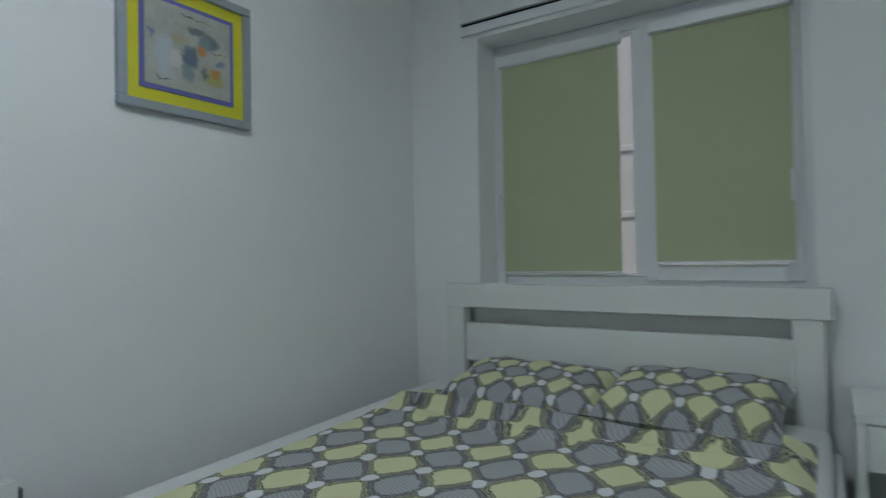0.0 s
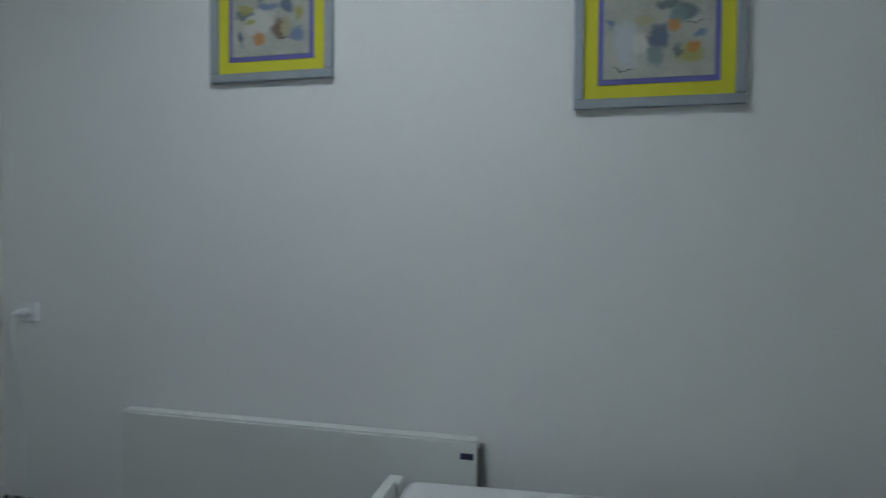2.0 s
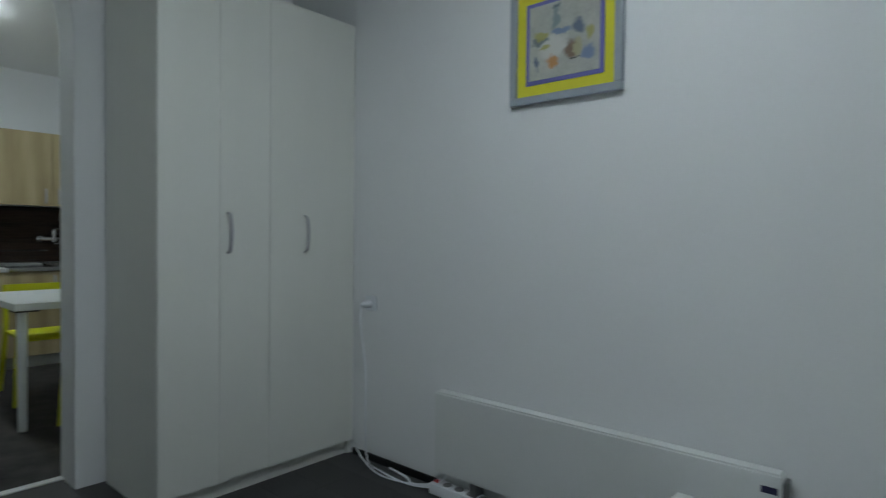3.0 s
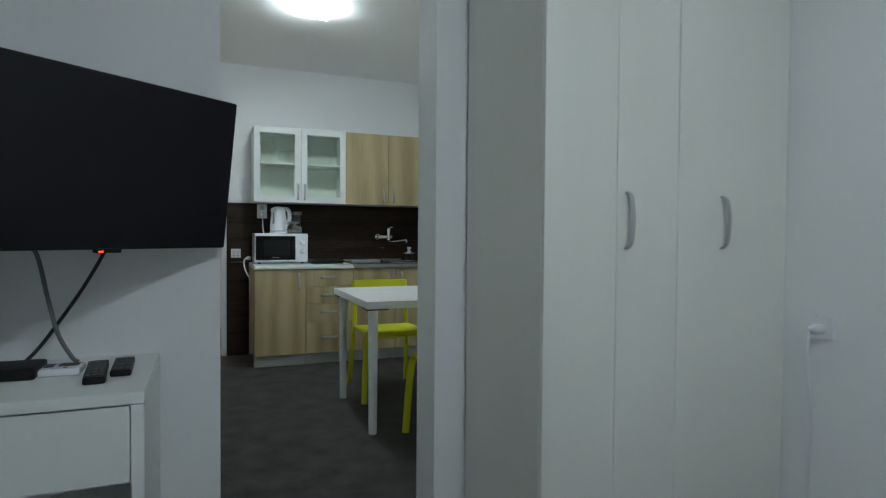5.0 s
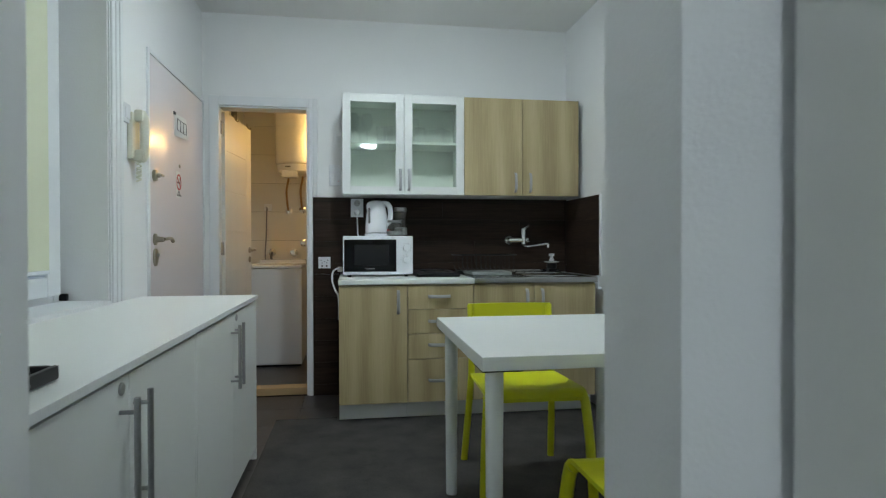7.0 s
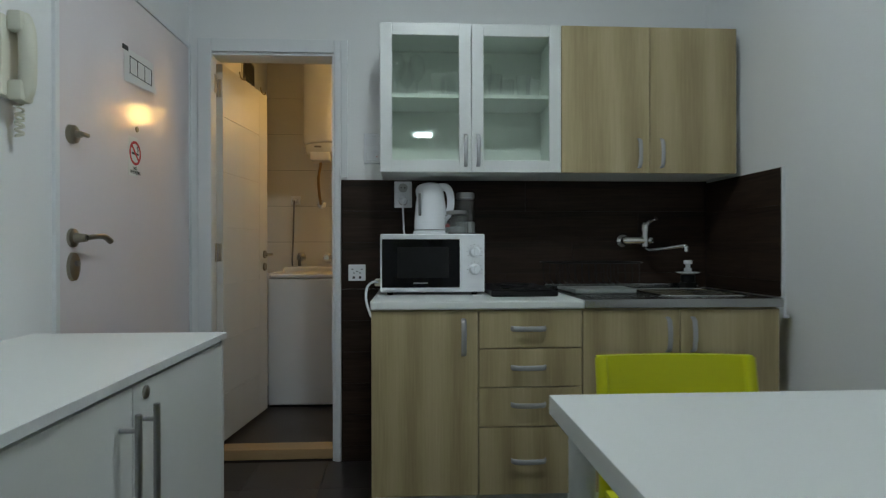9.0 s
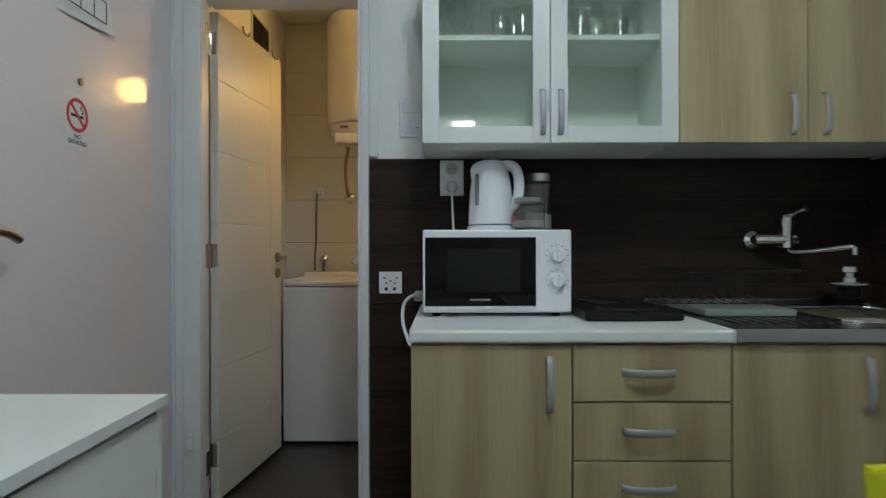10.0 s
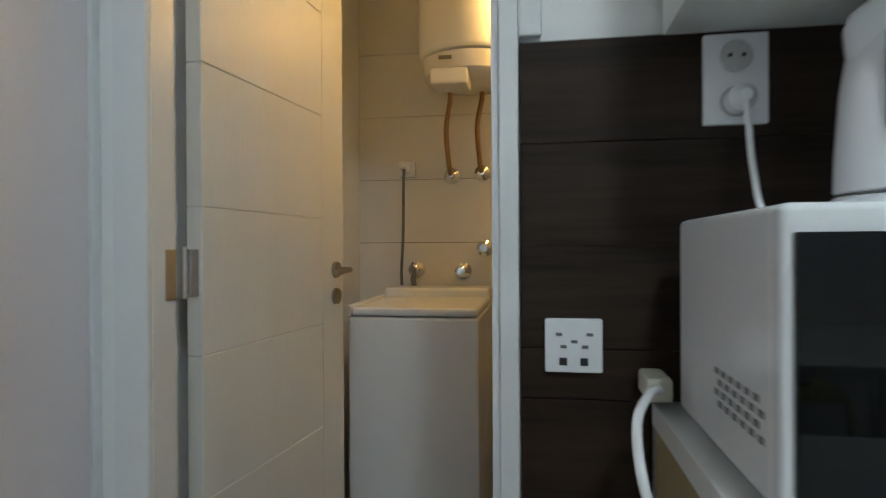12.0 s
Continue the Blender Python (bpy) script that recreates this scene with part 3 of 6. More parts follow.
structure("backdrop_courtyard", boxm(-6, -10.4, -1, 7, -10.2, 7), OUTER, "plain rendered courtyard wall outside the window")
for zb in (1.36, 1.98):
    structure("trim_courtyard", boxm(-3.0, -10.2, zb, 6.0, -10.17, zb + 0.06, bevel=0.01), OUTER, "narrow rendered ledge on the courtyard wall")
structure("ground_courtyard", boxm(-8, -10.2, -1.1, 9, SB - 0.31, -1.0), OUTER, "plain courtyard ground outside the window")


# ---------- bed ----------
def bed():
    b = thing("double_bed", (0.56, -6.15, 0), "white painted wooden double bed with slatted headboard below the window", "bed")
    x0, x1, hx = -0.31, 1.385, -0.27
    for i, (x, y, h, d) in enumerate(((hx, -7.205, 0.855, 0.08), (1.195, -7.205, 0.855, 0.08), (x0, -5.16, 0.36, 0.05), (x1 - 0.07, -5.16, 0.36, 0.05))):
        part("bed_post", boxm(x, y, 0, x + (0.10 if i < 2 else 0.07), y + d, h, bevel=0.006), LACQ, b)
    part("headboard_rail", boxm(hx - 0.025, -7.20, 0.772, 1.295, -7.115, 0.885, bevel=0.008), LACQ, b)
    part("headboard_rail", boxm(hx + 0.10, -7.19, 0.515, 1.195, -7.15, 0.698, bevel=0.006), LACQ, b)
    part("headboard_rail", boxm(hx + 0.10, -7.19, 0.25, 1.195, -7.15, 0.45, bevel=0.006), LACQ, b)
    part("side_rail", boxm(x0, -7.125, 0.17, x0 + 0.03, -5.16, 0.32, bevel=0.005), LACQ, b)
    part("side_rail", boxm(x1 - 0.03, -7.125, 0.17, x1, -5.16, 0.32, bevel=0.005), LACQ, b)
    part("footboard", boxm(x0 + 0.07, -5.155, 0.12, x1 - 0.07, -5.12, 0.375, bevel=0.006), LACQ, b)
    return b


bed()
ma = boxm(-0.285, -7.10, 0.18, 1.372, -5.17, 0.416, bevel=0.045, seg=4)
for v in ma.verts:
    if v.co.z > 0.3:
        v.co.z -= 0.027 * (v.co.y + 7.1)
solid("mattress", ma, LINEN, "white mattress in a fitted sheet on the bed frame", "mattress")


def cloth_sheet(name, x0, x1, y0, y1, z, nx, ny, height, label, category, material, slope=0.0, uvoff=(0, 0)):
    """A padded sheet: top follows height(u, v); closed below."""
    bm = bmesh.new()
    uv = bm.loops.layers.uv.new("UVMap")
    top = [[bm.verts.new((x0 + (x1 - x0) * i / nx, y0 + (y1 - y0) * j / ny, z - slope * (y0 + (y1 - y0) * j / ny + 7.1) + height(i / nx, j / ny))) for i in range(nx + 1)] for j in range(ny + 1)]
    bot = [[bm.verts.new((v.co.x, v.co.y, z - slope * (v.co.y + 7.1))) for v in r] for r in top]
    for j in range(ny):
        for i in range(nx):
            bm.faces.new((top[j][i], top[j][i + 1], top[j + 1][i + 1], top[j + 1][i]))
            bm.faces.new((bot[j][i], bot[j + 1][i], bot[j + 1][i + 1], bot[j][i + 1]))
    rim = [(j, 0, j + 1, 0) for j in range(ny)] + [(j, nx, j + 1, nx) for j in range(ny)] + [(0, i, 0, i + 1) for i in range(nx)] + [(ny, i, ny, i + 1) for i in range(nx)]
    for a, b_, c, d in rim:
        bm.faces.new((top[a][b_], top[c][d], bot[c][d], bot[a][b_]))
    bmesh.ops.recalc_face_normals(bm, faces=bm.faces)
    for f in bm.faces:
        for lp in f.loops:
            lp[uv].uv = (lp.vert.co.x + uvoff[0], lp.vert.co.y + uvoff[1] + lp.vert.co.z * 0.7)
    return solid(name, bm, material, label, category)


def duvet_height(u, v):
    e = min(u, 1 - u, v, 1 - v)
    base = 0.028 * min(1, (e / 0.035)) ** 0.5
    wr = 0.010 * noise.noise(Vector((u * 4, v * 5, 0.3))) + 0.006 * noise.noise(Vector((u * 11, v * 9, 2.1)))
    fold = sum(h * math.exp(-((v - c - k * u) / w) ** 2) for c, k, w, h in ((0.10, 0.10, 0.025, 0.020), (0.17, 0.015, 0.022, 0.036), (0.24, 0.05, 0.014, 0.016), (0.33, -0.10, 0.016, 0.014), (0.06, -0.03, 0.02, 0.02)))
    return max(0.003, base + (wr + fold) * min(1, e / 0.05))


cloth_sheet("duvet", -0.245, 1.245, -6.86, -5.47, 0.412, 76, 90, duvet_height, "quilt with yellow and grey ogee pattern spread on the bed", "duvet", BEDDING, slope=0.027)


def pillow(cx, cy, w, d, h, turn, tilt, uvoff):
    bm = bmesh.new()
    uv = bm.loops.layers.uv.new("UVMap")
    n = 22

    def pt(i, j, s):
        u, v = 2 * i / n - 1, 2 * j / n - 1
        pr = (max(0, 1 - abs(u) ** 6) * max(0, 1 - abs(v) ** 4)) ** 0.5
        sx = 1 - 0.06 * (1 - abs(v)) * abs(u) ** 4
        wr = 0.016 * noise.noise(Vector((u * 3 + cx * 9, v * 3, s))) + 0.006 * noise.noise(Vector((u * 9 + cx * 5, v * 4, s)))
        return Vector((u * w / 2 * sx, v * d / 2, s * (h / 2) * pr + wr * pr))

    g = {s: [[bm.verts.new(pt(i, j, s)) for i in range(n + 1)] for j in range(n + 1)] for s in (1, -1)}
    for s in (1, -1):
        for j in range(n):
            for i in range(n):
                q = (g[s][j][i], g[s][j][i + 1], g[s][j + 1][i + 1], g[s][j + 1][i])
                f = bm.faces.new(q if s > 0 else q[::-1])
                for lp in f.loops:
                    lp[uv].uv = (lp.vert.co.x * 1.35 + uvoff[0], lp.vert.co.y * 1.35 + uvoff[1])
    bmesh.ops.remove_doubles(bm, verts=bm.verts, dist=0.0006)
    ob = part("pillow", bm, BEDDING, None, at=(0, 0, 0))
    ob.location = (cx, cy, 0.435 + h * 0.42)
    ob.rotation_euler = (radians(tilt), 0, radians(turn))
    return tagged(ob, "plump pillow in yellow and grey ogee cover by the headboard", "pillow", "pillows on the bed")


pillow(0.75, -6.91, 0.66, 0.40, 0.12, 1, -11, (0.03, 0.1))
pillow(0.13, -6.90, 0.60, 0.42, 0.14, -3, -12, (0.1, 0.03))


# ---------- nightstand beside the bed ----------
def nightstand():
    t = thing("nightstand", (-0.59, -7.0, 0), "low white nightstand beside the bed", "nightstand")
    part("top", boxm(-0.84, -7.20, 0.515, -0.335, -6.78, 0.54, bevel=0.004), LACQ, t)
    part("side_panel", boxm(-0.835, -7.19, 0, -0.81, -6.79, 0.515, bevel=0.003), LACQ, t)
    part("side_panel", boxm(-0.365, -7.19, 0, -0.34, -6.79, 0.515, bevel=0.003), LACQ, t)
    part("drawer_front", boxm(-0.808, -6.80, 0.38, -0.367, -6.78, 0.510, bevel=0.003), LACQ, t)
    part("shelf", boxm(-0.81, -7.19, 0.12, -0.365, -6.80, 0.14, bevel=0.003), LACQ, t)


nightstand()


# ---------- heater ----------
def heater():
    h = thing("panel_heater", (1.50, -4.68, 0.10), "long white low electric panel heater on the bedroom wall", "heater")
    part("casing", boxm(1.475, -5.373, 0.10, 1.525, -4.033, 0.447, bevel=0.006), LACQ, h)
    part("top_grille", boxm(1.478, -5.368, 0.446, 1.522, -4.038, 0.454, bevel=0.002), LACQ, h, "bright top edge")
    part("maker_plate", boxm(1.4735, -5.362, 0.392, 1.4755, -5.318, 0.412), DISPLAY, h, "small dark maker plate")
    part("end_cap", boxm(1.48, -5.385, 0.10, 1.535, -5.371, 0.43, bevel=0.003), GREYP, h, "grey end cap")
    for y in (-5.1, -4.25):
        part("bracket", boxm(1.524, y - 0.02, 0.15, 1.546, y + 0.02, 0.40), SATIN, h)
        part("foot", boxm(1.47, y - 0.015, 0.0, 1.53, y + 0.015, 0.102, bevel=0.003), GREYP, h)


heater()


# ---------- pictures ----------
def picture(y0, y1, z0, z1, seed):
    p = thing("framed_picture", (EB - 0.012, (y0 + y1) / 2, z0), "abstract painting with yellow mount in a blue-grey frame", "picture", "pictures on the bedroom wall")
    fr = bmesh.new()
    w = 0.030
    for b in ((y0, z0, y1, z0 + w), (y0, z1 - w, y1, z1), (y0, z0 + w, y0 + w, z1 - w), (y1 - w, z0 + w, y1, z1 - w)):
        box(fr, EB - 0.028, b[0], b[1], EB - 0.001, b[2], b[3], bevel=0.005)
    part("frame", fr, FRAMEP, p)
    i = w
    part("mount", boxm(EB - 0.012, y0 + i, z0 + i, EB - 0.004, y1 - i, z1 - i), MATY, p, "bright yellow mount", smooth=False)
    i += 0.042
    part("inner_line", boxm(EB - 0.016, y0 + i, z0 + i, EB - 0.008, y1 - i, z1 - i), MATB, p, "violet-blue line", smooth=False)
    i += 0.016
    part("painting", boxm(EB - 0.019, y0 + i, z0 + i, EB - 0.010, y1 - i, z1 - i), painting_mat(seed, y1 - y0 - 2 * i, z1 - z0 - 2 * i), p, "abstract painting in grey, blue and ochre", smooth=False)


picture(-6.152, -5.657, 1.507, 1.965, 1)
picture(-4.849, -4.377, 1.651, 2.11, 2)


# ---------- sockets ----------
def socket_plate(loc, axis, w, h, label, n=1, sockets=True):
    """Wall plate; axis -x: faces west, -y: faces south."""
    s = thing("wall_socket" if sockets else "light_switch", loc, label, "socket" if sockets else "switch")
    x, y, z = loc
    if axis == '-y':
        part("plate", boxm(x - w / 2, y - 0.012, z, x + w / 2, y, z + h, bevel=0.003), WHITEP, s)
        for k in range(n):
            cz = z + h * (k + 0.5) / n
            if sockets:
                part("socket_ring", lathe(bmesh.new(), [(0.019, 0), (0.022, 0.0015), (0.019, 0.003)], (x, y - 0.015, cz), 'Y', 20), PALEGREY, s)
                for q in (-0.009, 0.009):
                    part("pin_hole", boxm(x + q - 0.0025, y - 0.0165, cz - 0.0025, x + q + 0.0025, y - 0.0135, cz + 0.0025), INK, s)
            else:
                part("rocker", boxm(x - w * 0.36, y - 0.016, cz - h * 0.3 / n, x + w * 0.36, y - 0.011, cz + h * 0.3 / n, bevel=0.002), WHITEP, s)
    elif axis == '-x':
        part("plate", boxm(x - 0.012, y - w / 2, z, x, y + w / 2, z + h, bevel=0.003), WHITEP, s)
        part("socket_ring", lathe(bmesh.new(), [(0.019, 0), (0.022, 0.0015), (0.019, 0.003)], (x - 0.015, y, z + h / 2), 'X', 20), WHITEP, s)
    else:
        part("plate", boxm(x, y - w / 2, z, x + 0.012, y + w / 2, z + h, bevel=0.003), WHITEP, s)
        part("rocker", boxm(x + 0.011, y - w * 0.36, z + h * 0.2, x + 0.016, y + w * 0.36, z + h * 0.8, bevel=0.002), WHITEP, s)
    return s


socket_plate((EB, -3.545, 0.755), '-x', 0.075, 0.075, "white wall socket beside the wardrobe")
plug = solid("plug", lathe(bmesh.new(), [(0.018, 0), (0.019, -0.03), (0.010, -0.045), (0.005, -0.06)], (EB - 0.018, -3.545, 0.79), 'X', 18), WHITEP, "white plug in the bedroom socket", "plug")
solid("power_cable", tube(bmesh.new(), [(EB - 0.07, -3.545, 0.79), (EB - 0.075, -3.54, 0.7), (EB - 0.03, -3.53, 0.45), (EB - 0.02, -3.52, 0.2), (EB - 0.03, -3.55, 0.012), (1.475, -3.68, 0.006), (1.455, -3.88, 0.006), (1.475, -4.02, 0.02)], 0.004), WHITEP,
      "white power cable from socket to the power strip", "cable")
solid("power_cable", tube(bmesh.new(), [(1.47, -3.50, 0.10), (1.48, -3.55, 0.03), (1.44, -3.72, 0.006), (1.47, -3.9, 0.006), (1.49, -4.05, 0.05), (1.49, -4.1, 0.12)], 0.004), WHITEP,
      "white heater cable lying on the floor", "cable")
ps = thing("power_strip", (1.49, -4.17, 0), "white multi-socket power strip on the floor under the heater", "power strip")
part("body", boxm(1.457, -4.335, 0.001, 1.523, -4.015, 0.050, bevel=0.008), WHITEP, ps)
for k in range(4):
    part("socket", lathe(bmesh.new(), [(0.021, 0.050), (0.021, 0.052), (0.018, 0.0525), (0.017, 0.051)], (1.49, -4.295 + 0.065 * k, 0), 'Z', 20), GREYP, ps)
part("rocker_switch", boxm(1.478, -4.052, 0.049, 1.502, -4.028, 0.054, bevel=0.002), RED, ps, "red rocker switch")
part("cable", tube(bmesh.new(), [(1.49, -4.017, 0.02), (1.485, -3.96, 0.012), (1.47, -3.90, 0.008), (1.50, -3.84, 0.008), (1.525, -3.70, 0.008)], 0.005), WHITEP, ps)


# ---------- wardrobe ----------
def bow_handle(parent, x, y, z0, z1, material, vertical=True, bulge=0.03, r=0.0065, flat=1.6):
    """Bow handle on a front that faces south."""
    m = (z0 + z1) / 2
    if vertical:
        pts = [(x, y + 0.002, z0), (x, y - bulge * 0.7, z0 + (z1 - z0) * 0.10), (x, y - bulge, m), (x, y - bulge * 0.7, z1 - (z1 - z0) * 0.10), (x, y + 0.002, z1)]
    else:
        pts = [(z0, y + 0.002, x), (z0 + (z1 - z0) * 0.1, y - bulge * 0.7, x), (m, y - bulge, x), (z1 - (z1 - z0) * 0.1, y - bulge * 0.7, x), (z1, y + 0.002, x)]
    return part("handle", tube(bmesh.new(), pts, r * 0.62, 12, flat * 1.7, (1, 0, 0) if vertical else (0, 0, 1)), material, parent)


def wardrobe():
    w = thing("wardrobe", (1.05, -3.12, 0), "tall pale wardrobe with curved grey handles in the corner", "wardrobe")
    x0, x1, yf, yb, top = 0.555, 1.541, -3.385, PS - 0.022, 2.20
    part("side_panel", boxm(x0, yf, 0.0, x0 + 0.02, yb, top, bevel=0.002), WARD, w)
    part("side_panel", boxm(x1 - 0.02, yf, 0.0, x1, yb, top, bevel=0.002), WARD, w)
    part("top_panel", boxm(x0 + 0.02, yf, top - 0.02, x1 - 0.02, yb, top), WARD, w)
    part("back_panel", boxm(x0 + 0.02, yb - 0.006, 0.06, x1 - 0.02, yb, top - 0.02), WARD, w)
    part("plinth", boxm(x0 + 0.02, yf + 0.015, 0.0, x1 - 0.02, yf + 0.035, 0.07), WARD, w)
    for a, b, hx in ((0.555, 0.8105, None), (0.8115, 1.0495, 0.849), (1.0505, 1.541, 1.240)):
        d = part("door", boxm(a + 0.0004, -3.404, 0.072, b - 0.0004, yf - 0.001, top, bevel=0.0012), WARD, w)
        if hx:
            bow_handle(d, hx, -3.404, 1.05, 1.223, HANDLE, bulge=0.030, r=0.0055, flat=1.5)


wardrobe()


# ---------- television ----------
def television():
    t = thing("television", (-0.6, PS, 1.2), "black flat television on a swivel wall bracket above the side table", "television")
    hw, hh = 0.365, 0.225
    c = Vector((-0.566, -3.128, 1.264))
    m = Matrix.Translation(c) @ Euler((radians(8), radians(0.0), radians(37))).to_matrix().to_4x4()

    def put(name, bm, material, label=""):
        bmesh.ops.transform(bm, matrix=m, verts=bm.verts)
        return part(name, bm, material, t, label)

    put("casing", boxm(-hw, -0.0, -hh, hw, 0.022, hh, bevel=0.006), BLACK)
    put("back_bulge", boxm(-hw * 0.7, 0.021, -hh * 0.8, hw * 0.55, 0.055, hh * 0.5, bevel=0.012), BLACK)
    put("screen", boxm(-hw + 0.010, -0.0025, -hh + 0.020, hw - 0.010, 0.001, hh - 0.010), SCREEN, "dark switched-off screen")
    put("maker_badge", boxm(-0.035, -0.004, -hh - 0.008, 0.035, 0.012, -hh + 0.004, bevel=0.003), BLACK)
    put("standby_light", boxm(-0.026, -0.0045, -hh - 0.006, -0.014, -0.003, -hh - 0.002), LEDRED, "red standby light")
    part("wall_plate", boxm(-0.64, PS - 0.012, 1.15, -0.56, PS, 1.37, bevel=0.003), BLACK, t)
    part("arm", tube(bmesh.new(), [(-0.60, PS - 0.01, 1.26), (-0.585, -2.95, 1.26), (-0.56, -3.03, 1.26)], 0.018), BLACK, t)


television()


def side_table():
    t = thing("side_table", (-0.685, -3.10, 0), "white side table with one drawer and open shelf under the television", "side table")
    x0, x1, y0, y1, top = -0.885, -0.480, -3.325, PS - 0.006, 0.715
    part("top", boxm(x0, y0, top - 0.03, x1, y1, top, bevel=0.004), LACQ, t)
    part("side_panel", boxm(x0, y0 + 0.002, 0, x0 + 0.03, y1, top - 0.03, bevel=0.003), LACQ, t)
    part("side_panel", boxm(x1 - 0.03, y0 + 0.002, 0, x1, y1, top - 0.03, bevel=0.003), LACQ, t)
    part("drawer_front", boxm(x0 + 0.032, y0 + 0.006, 0.50, x1 - 0.032, y0 + 0.024, top - 0.034, bevel=0.002), LACQ, t)
    part("drawer_base", boxm(x0 + 0.03, y0 + 0.024, 0.49, x1 - 0.03, y1 - 0.01, 0.50), LACQ, t)
    part("shelf", boxm(x0 + 0.03, y0 + 0.01, 0.25, x1 - 0.03, y1 - 0.01, 0.27, bevel=0.002), LACQ, t)
    part("back_panel", boxm(x0 + 0.03, y1 - 0.01, 0.0, x1 - 0.03, y1 - 0.002, top - 0.03), LACQ, t)


side_table()


def remote(x, y, z, turn, length, width, material, label, keys):
    r = thing("remote_control", (x, y, z), label, "remote control")
    m = Matrix.Translation((x, y, z)) @ Matrix.Rotation(radians(turn), 4, 'Z')

    def put(name, bm, mt):
        bmesh.ops.transform(bm, matrix=m, verts=bm.verts)
        part(name, bm, mt, r)
    put("body", boxm(-width / 2, -length / 2, 0, width / 2, length / 2, 0.018, bevel=0.005), material)
    for i in range(3):
        for j in range(keys):
            k = lathe(bmesh.new(), [(0.005, 0.018), (0.005, 0.0195), (0.003, 0.0205)], (width * 0.28 * (i - 1), -length * 0.36 + j * length * 0.72 / max(1, keys - 1), 0), 'Z', 10)
            put("key", k, GREYP)


remote(-0.612, -3.110, 0.715, 6, 0.225, 0.050, BLACK, "black remote control on the side table", 6)
remote(-0.556, -3.065, 0.715, 3, 0.175, 0.050, BLACK, "small black remote control on the side table", 4)
pad = thing("thermostat_remote", (-0.695, -3.055, 0.715), "white handheld controller with two dark displays", "controller")
part("body", boxm(-0.745, -3.10, 0.7152, -0.650, -3.015, 0.735, bevel=0.006), WHITEP, pad)
part("display", boxm(-0.738, -3.070, 0.7345, -0.716, -3.030, 0.7362), BLACK, pad, "dark display")
part("display", boxm(-0.706, -3.065, 0.7345, -0.660, -3.030, 0.7362), BLACK, pad, "dark display")
part("button", boxm(-0.690, -3.092, 0.7345, -0.680, -3.084, 0.737, bevel=0.001), RED, pad, "red button")
part("button", boxm(-0.720, -3.092, 0.7345, -0.710, -3.084, 0.737, bevel=0.001), PALEGREY, pad)
bx = thing("tv_box", (-0.80, -3.06, 0.715), "flat black set-top box on the side table", "set-top box")
part("body", boxm(-0.87, -3.12, 0.715, -0.745, -2.99, 0.745, bevel=0.006), BLACK, bx)
solid("tv_cable", tube(bmesh.new(), [(-0.60, -3.02, 1.06), (-0.615, -2.96, 1.03), (-0.67, -2.94, 0.93), (-0.735, -2.945, 0.825), (-0.775, -2.96, 0.765), (-0.80, -2.99, 0.735)], 0.005), BLACK, "black cable from television to set-top box", "cable", "cables below the television")
solid("tv_cable", tube(bmesh.new(), [(-0.775, -3.12, 1.07), (-0.772, -2.98, 1.03), (-0.752, -2.95, 0.90), (-0.728, -2.95, 0.80), (-0.695, -2.95, 0.735), (-0.68, -2.95, 0.722)], 0.006), GREYP, "grey cable hanging below the television", "cable", "cables below the television")


# ---------- ceiling lamps ----------
def ceiling_light(x, y, label, drop, face, side, r=0.12):
    c = thing("ceiling_light", (x, y, H), label, "ceiling light", "square ceiling lights")
    part("housing", boxm(x - r - 0.01, y - r - 0.01, H - 0.010, x + r + 0.01, y + r + 0.01, H - 0.001, bevel=0.003), WHITEP, c)
    part("edge", boxm(x - r - 0.007, y - r - 0.007, H - drop, x + r + 0.007, y + r + 0.007, H - 0.0105, bevel=0.004), side, c, "softly lit edge")
    part("diffuser", boxm(x - r, y - r, H - drop - 0.004, x + r, y + r, H - drop + 0.002), face, c, "lit white diffuser", smooth=False)


ceiling_light(0.31, -5.02, "square white lit ceiling light in the bedroom", 0.038, DIFF, DIFFEDGE)
ceiling_light(0.305, -0.94, "square white lit ceiling light in the kitchen", 0.044, DIFFK, DIFFKEDGE, 0.105)


# ---------- kitchen: wall units, base units ----------
def shell(c, material, x0, x1, y0, y1, z0, z1, t=0.018):
    """The carcass of a unit: two sides, floor, top and back."""
    part("side_panel", boxm(x0, y0, z0, x0 + t, y1, z1), material, c, smooth=False)
    part("side_panel", boxm(x1 - t, y0, z0, x1, y1, z1), material, c, smooth=False)
    part("bottom_panel", boxm(x0 + t, y0, z0, x1 - t, y1, z0 + t), material, c, smooth=False)
    part("top_panel", boxm(x0 + t, y0, z1 - t, x1 - t, y1, z1), material, c, smooth=False)
    part("back_panel", boxm(x0 + t, y1 - 0.006, z0 + t, x1 - t, y1, z1 - t), material, c, smooth=False)


